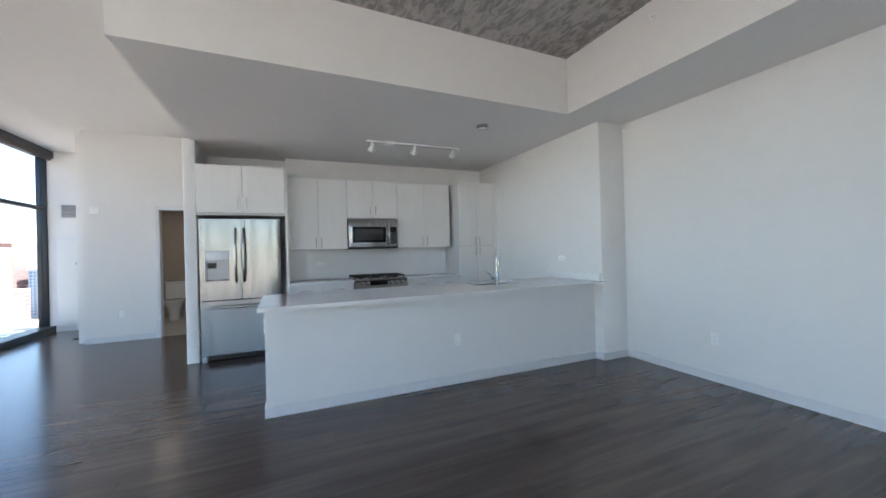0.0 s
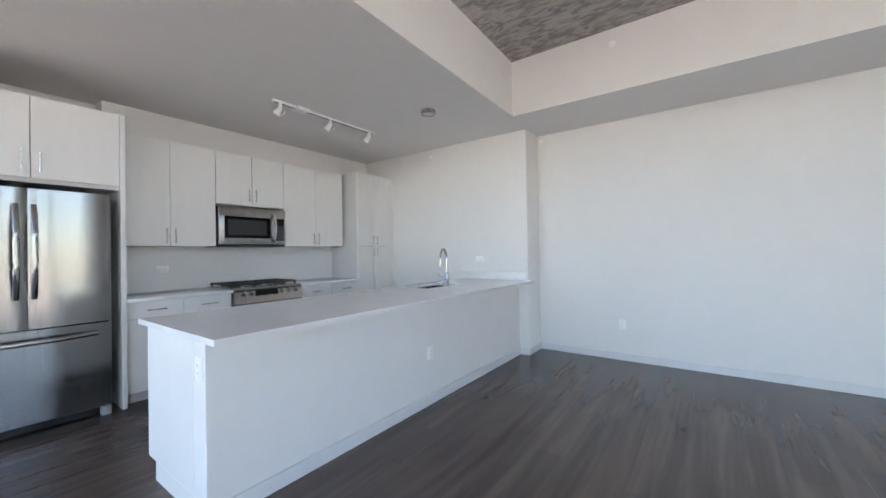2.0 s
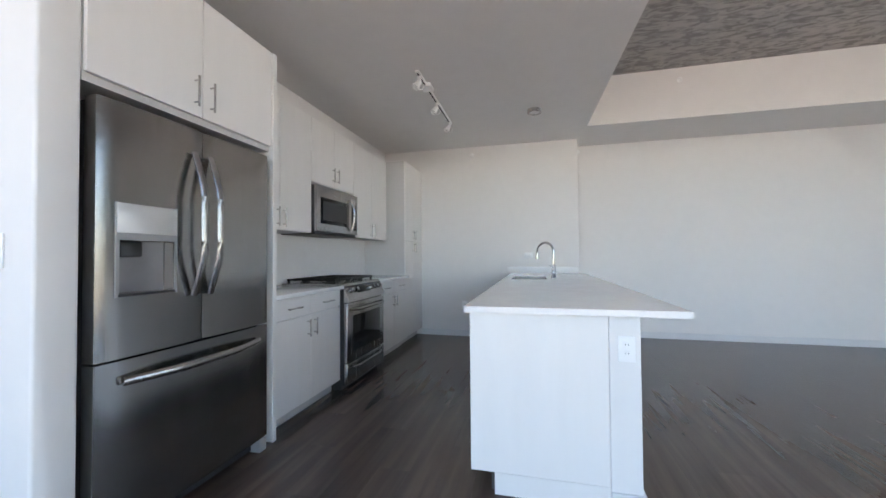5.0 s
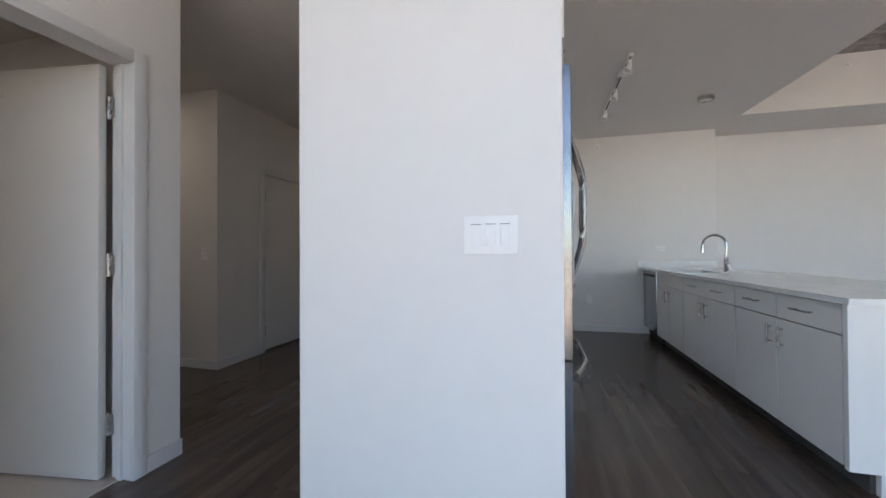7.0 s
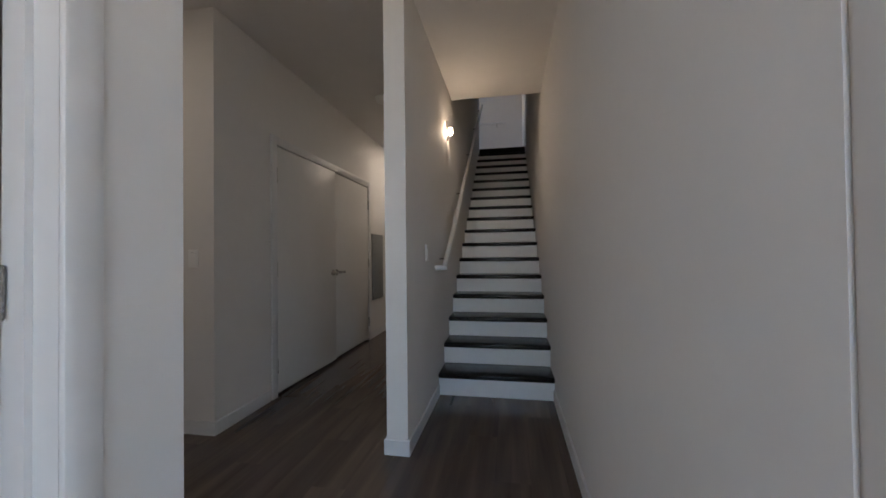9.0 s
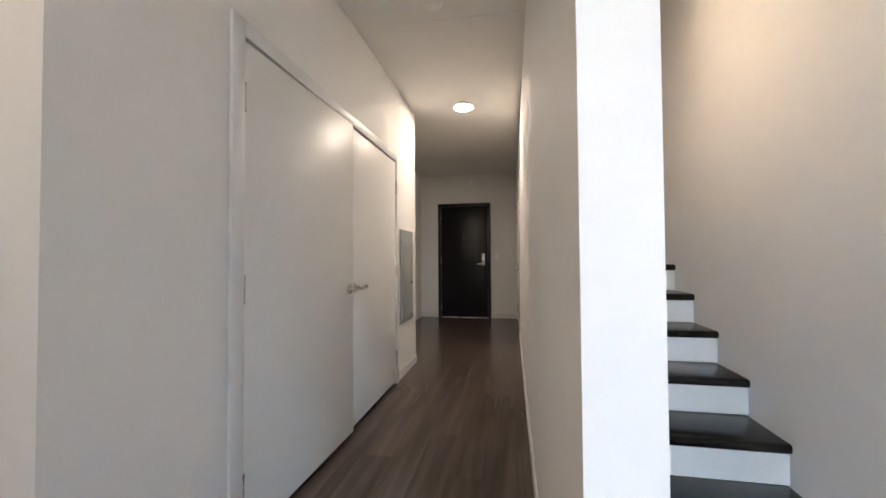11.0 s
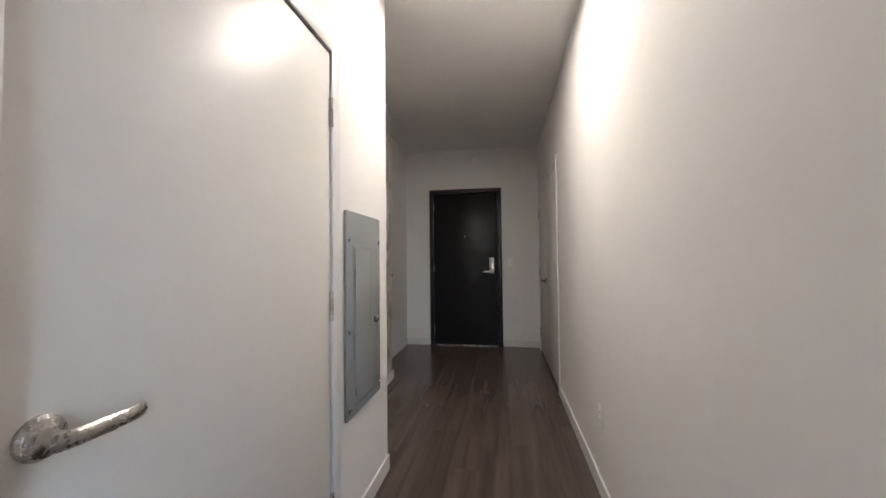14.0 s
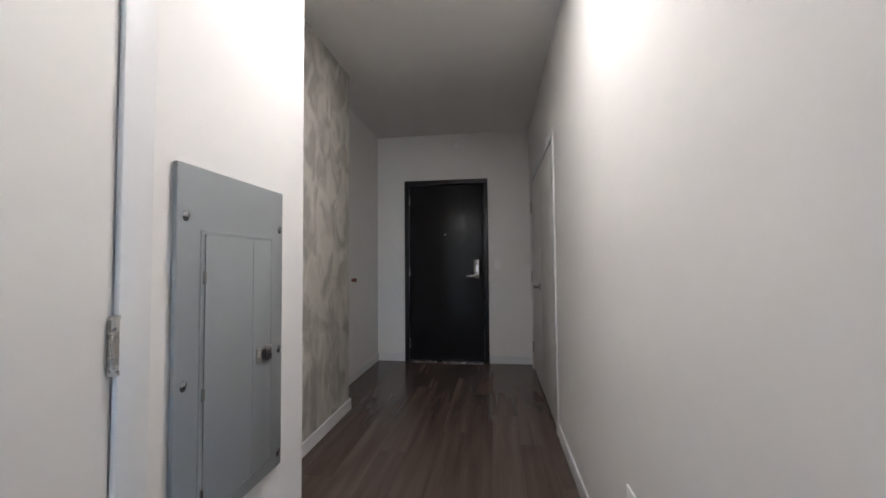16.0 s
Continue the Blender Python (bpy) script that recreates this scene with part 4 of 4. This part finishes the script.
# entry door
ed = thing("door_2", (-8.16, 6.93, 0), "near-black wooden entry door in a black frame, shut", "door", kind="structure")
part("frame", bx(-8.668, -8.615, 6.915, 7.05, 0, 2.14, bevel=0.003), BLKFRAME, ed)
part("frame", bx(-7.708, -7.655, 6.915, 7.05, 0, 2.14, bevel=0.003), BLKFRAME, ed)
part("frame", bx(-8.668, -7.655, 6.915, 7.05, 2.141, 2.195, bevel=0.003), BLKFRAME, ed)
lf = part("leaf", bx(-8.61, -7.713, 6.945, 6.99, 0.012, 2.135, bevel=0.002), EBONY, ed)
part("lock_plate", bx(-7.828, -7.763, 6.925, 6.946, 0.99, 1.225, bevel=0.004), CHROME, lf)
lever((-7.793, 6.925, 1.03), (0, -1, 0), (-1, 0, 0), lf)
part("thumb_turn", tube(B(), [(-7.818, 6.918, 1.19), (-7.773, 6.918, 1.15)], 0.006), CHROME, lf)
part("peephole", cyl(B(), (-8.168, 6.946, 1.53), (-8.168, 6.938, 1.53), 0.008), NICKEL, lf)
for z in (0.22, 1.09, 1.95):
    part("hinge", cyl(B(), (-8.612, 6.938, z - 0.055), (-8.612, 6.938, z + 0.055), 0.009, n=10), NICKEL, ed)
part("threshold", bx(-8.60, -7.72, 6.91, 7.02, 0.0, 0.011), NICKEL, ed)
# closet near the entry
rc = thing("door_3", (-7.156, 5.97, 0), "white double closet doors near the entry, shut", "door", kind="structure")
casing(rc, -7.156, -1, 5.19, 6.76, 2.07, w=0.06)
part("jamb", bx(-7.155, -7.035, 5.172, 5.189, 0, 2.07), TRIM, rc)
part("jamb", bx(-7.155, -7.035, 6.761, 6.778, 0, 2.07), TRIM, rc)
part("jamb", bx(-7.155, -7.035, 5.19, 6.76, 2.071, 2.109), TRIM, rc)
for y0, y1, hy, w in ((5.193, 5.973, 5.91, -1), (5.977, 6.757, 6.04, 1)):
    l = part("leaf", bx(-7.160, -7.125, y0, y1, 0.018, 2.062, bevel=0.002), DOORP, rc)
    if w > 0:
        lever((-7.160, hy, 0.955), (-1, 0, 0), (0, 1, 0), l)
for z in (0.25, 1.03, 1.80):
    hinge((-7.165, 5.191, z), rc)
    hinge((-7.165, 6.758, z), rc)
# bathroom door, open inwards
bd = thing("door_4", (-7.4, -1.1, 0), "white bathroom door standing open into the bathroom", "door", kind="structure")
casing(bd, -7.244, 1, -2.05, -1.066, 2.10, w=0.066)
part("jamb", bx(-7.375, -7.243, -2.069, -2.051, 0, 2.10), TRIM, bd)
part("jamb", bx(-7.375, -7.243, -1.065, -1.0505, 0, 2.10), TRIM, bd)
part("jamb", bx(-7.375, -7.243, -2.05, -1.066, 2.102, 2.121), TRIM, bd)
part("stop", bx(-7.33, -7.30, -1.078, -1.0655, 0, 2.10), TRIM, bd)
lf = part("leaf", bx(-8.32, -7.40, -1.115, -1.075, 0.012, 2.092, bevel=0.002), DOORP, bd)
lever((-8.24, -1.115, 0.955), (0, -1, 0), (1, 0, 0), lf)
turn_about(lf, -7.39, -1.08, 7.5)
for z in (0.274, 1.08, 1.883):
    hinge((-7.392, -1.072, z), bd, "y")
dstop = single("door_stop", cyl(B(), (-9.014, 6.09, 1.02), (-8.97, 6.09, 1.02), 0.016, 0.02), mat("copper_brown", (0.22, 0.10, 0.07), 0.5, 0.4), "small brown door stop on the wall", "door stop")

# ---- window nook ----
NX = -8.9
vt = thing("wall_vent", (NX, -3.81, 2.22), "white louvred air return grille high on the wall", "vent")
part("backing", bx(NX + 0.001, NX + 0.005, -3.96, -3.66, 2.11, 2.34), SLOT, vt)
for y0, y1, z0, z1 in ((-3.985, -3.955, 2.08, 2.37), (-3.665, -3.635, 2.08, 2.37), (-3.955, -3.665, 2.08, 2.11), (-3.955, -3.665, 2.34, 2.37)):
    part("frame", bx(NX + 0.001, NX + 0.016, y0, y1, z0, z1), TRIM, vt)
for i in range(9):
    bm = bx(-0.011, 0.011, -3.955, -3.665, -0.002, 0.002)
    bmesh.ops.transform(bm, matrix=Matrix.Translation((NX + 0.011, 0, 2.125 + i * 0.0255)) @ Matrix.Rotation(radians(40), 4, "Y"), verts=bm.verts)
    part("slat", bm, TRIM, vt)
ap = thing("access_panel", (NX, -3.7, 0.12), "white painted access panel with a round latch", "access panel")
part("frame", bx(NX + 0.001, NX + 0.02, -4.03, -3.30, 0.13, 1.73, bevel=0.003), TRIM, ap)
part("door", bx(NX + 0.0195, NX + 0.028, -3.985, -3.345, 0.175, 1.685, bevel=0.002), DOORP, ap)
part("latch", cyl(B(), (NX + 0.027, -3.74, 1.25), (NX + 0.04, -3.74, 1.25), 0.024), NICKEL, ap)

# ---- bathroom ----
to = thing("toilet", (-9.2, -2.3, 0), "white porcelain toilet on the bathroom tile", "toilet")
part("tank", bx(-9.58, -9.39, -2.52, -2.10, 0.40, 0.76, bevel=0.03, seg=3), PORC, to)
part("tank_lid", bx(-9.59, -9.38, -2.53, -2.09, 0.761, 0.795, bevel=0.012), PORC, to)
bm = turned(B(), [(0.11, 0), (0.105, 0.03), (0.095, 0.16), (0.13, 0.28), (0.185, 0.36), (0.195, 0.395)], Matrix.Translation((-9.15, -2.31, 0)) @ Matrix.Diagonal((1.3, 1, 1, 1)), 28)
part("bowl", bm, PORC, to)
part("seat", turned(B(), [(0.195, 0.396), (0.2, 0.41), (0.19, 0.43), (0.05, 0.435)], Matrix.Translation((-9.15, -2.31, 0)) @ Matrix.Diagonal((1.3, 1, 1, 1)), 28), PORC, to)

# ---- city outside ----
structure("ground", bx(-3000, 3000, -4000, 200, -62, -60), mat("city_ground", (0.42, 0.34, 0.27), 0.9, var=0.4, scale=0.02), "hazy city ground far below", "ground")
GL = mat("tower_glass", (0.12, 0.17, 0.22), 0.15, var=0.2, scale=0.1)
walls_ = [mat("tower_stone", (0.42, 0.40, 0.38), 0.8, var=0.1, scale=0.05), mat("tower_brick", (0.30, 0.16, 0.12), 0.9, var=0.15, scale=0.05),
          mat("tower_pale", (0.55, 0.55, 0.54), 0.7, var=0.1, scale=0.05), mat("tower_blue", (0.30, 0.36, 0.42), 0.4, var=0.1, scale=0.05)]
rng = random.Random(5)
for i in range(70):
    d = rng.uniform(170, 800)
    a = radians(rng.uniform(196, 262))
    x, y = d * math.cos(a), -5 + d * math.sin(a)
    w, dp = rng.uniform(16, 44), rng.uniform(14, 34)
    hgt = -60 + (rng.uniform(10, 34) if d < 420 else rng.uniform(25, 85))
    if d < 250:
        hgt = -60 + rng.uniform(7, 20)
    wm = walls_[1] if hgt < -38 and rng.random() < 0.6 else rng.choice(walls_)
    t = thing("city_building", (x, y, -60), "distant city building seen far below the window", "building", "city buildings")
    part("wall", bx(x - w / 2, x + w / 2, y - dp / 2, y + dp / 2, -60, hgt), wm, t)
    part("roof", bx(x - w / 2 - 0.3, x + w / 2 + 0.3, y - dp / 2 - 0.3, y + dp / 2 + 0.3, hgt, hgt + 1), walls_[0], t)
    bm = B()
    z = -57.0
    while z < hgt - 2.5:
        u = -w / 2 + 1
        while u < w / 2 - 2:
            box(bm, x + u, x + u + 1.8, y + dp / 2 - 0.2, y + dp / 2 + 0.08, z, z + 1.9)
            u += 3.1
        u = -dp / 2 + 1
        while u < dp / 2 - 2:
            box(bm, x + w / 2 - 0.2, x + w / 2 + 0.08, y + u, y + u + 1.8, z, z + 1.9)
            u += 3.1
        z += 3.4
    wn = part("windows", bm, GL, t)
    wn["kind"] = "stuff"

# ---- floor planks ----
PW, PL = 0.178, 1.22
rng = random.Random(11)
pl = bmesh.new()
box(pl, -PW / 2 + 0.0003, PW / 2 - 0.0003, -PL / 2 + 0.0003, PL / 2 - 0.0003, -0.012, 0.0)
pme = bpy.data.meshes.new("plank")
pl.to_mesh(pme)
pl.free()
pme.materials.append(FLOOR)
fl = bpy.data.objects["floor"]
rest = bmesh.new()
n = 0
col = 0
x = -10.1
while x < 1.9:
    y = -4.1 - (col * 0.37 % 1.0) * PL
    while y < 7.1:
        cx, cy = x + PW / 2, y + PL / 2
        hall = -8.6 < cx < -5.3 and -2.4 < cy < 7.1
        galley = -5.3 < cx < -2.6 and -2.2 < cy < 3.4
        inside = not (cx < -7.40 and -3.03 < cy < -1.5) and not (cx > -5.7 and cy > 4.25)
        if inside:
            if (hall or galley) and n < 300:
                p = new("plank", pme)
                p.location = (cx, cy, 0)
                p.parent = fl
                n += 1
            else:
                box(rest, cx - PW / 2 + 0.0003, cx + PW / 2 - 0.0003, cy - PL / 2 + 0.0003, cy + PL / 2 - 0.0003, -0.012, 0.0)
        y += PL
    x += PW
    col += 1
rp = obj("plank_field", rest, FLOOR, smooth=False)
rp.parent = fl
tagged(rp, "grey-brown wood-look floor planks", kind="stuff")
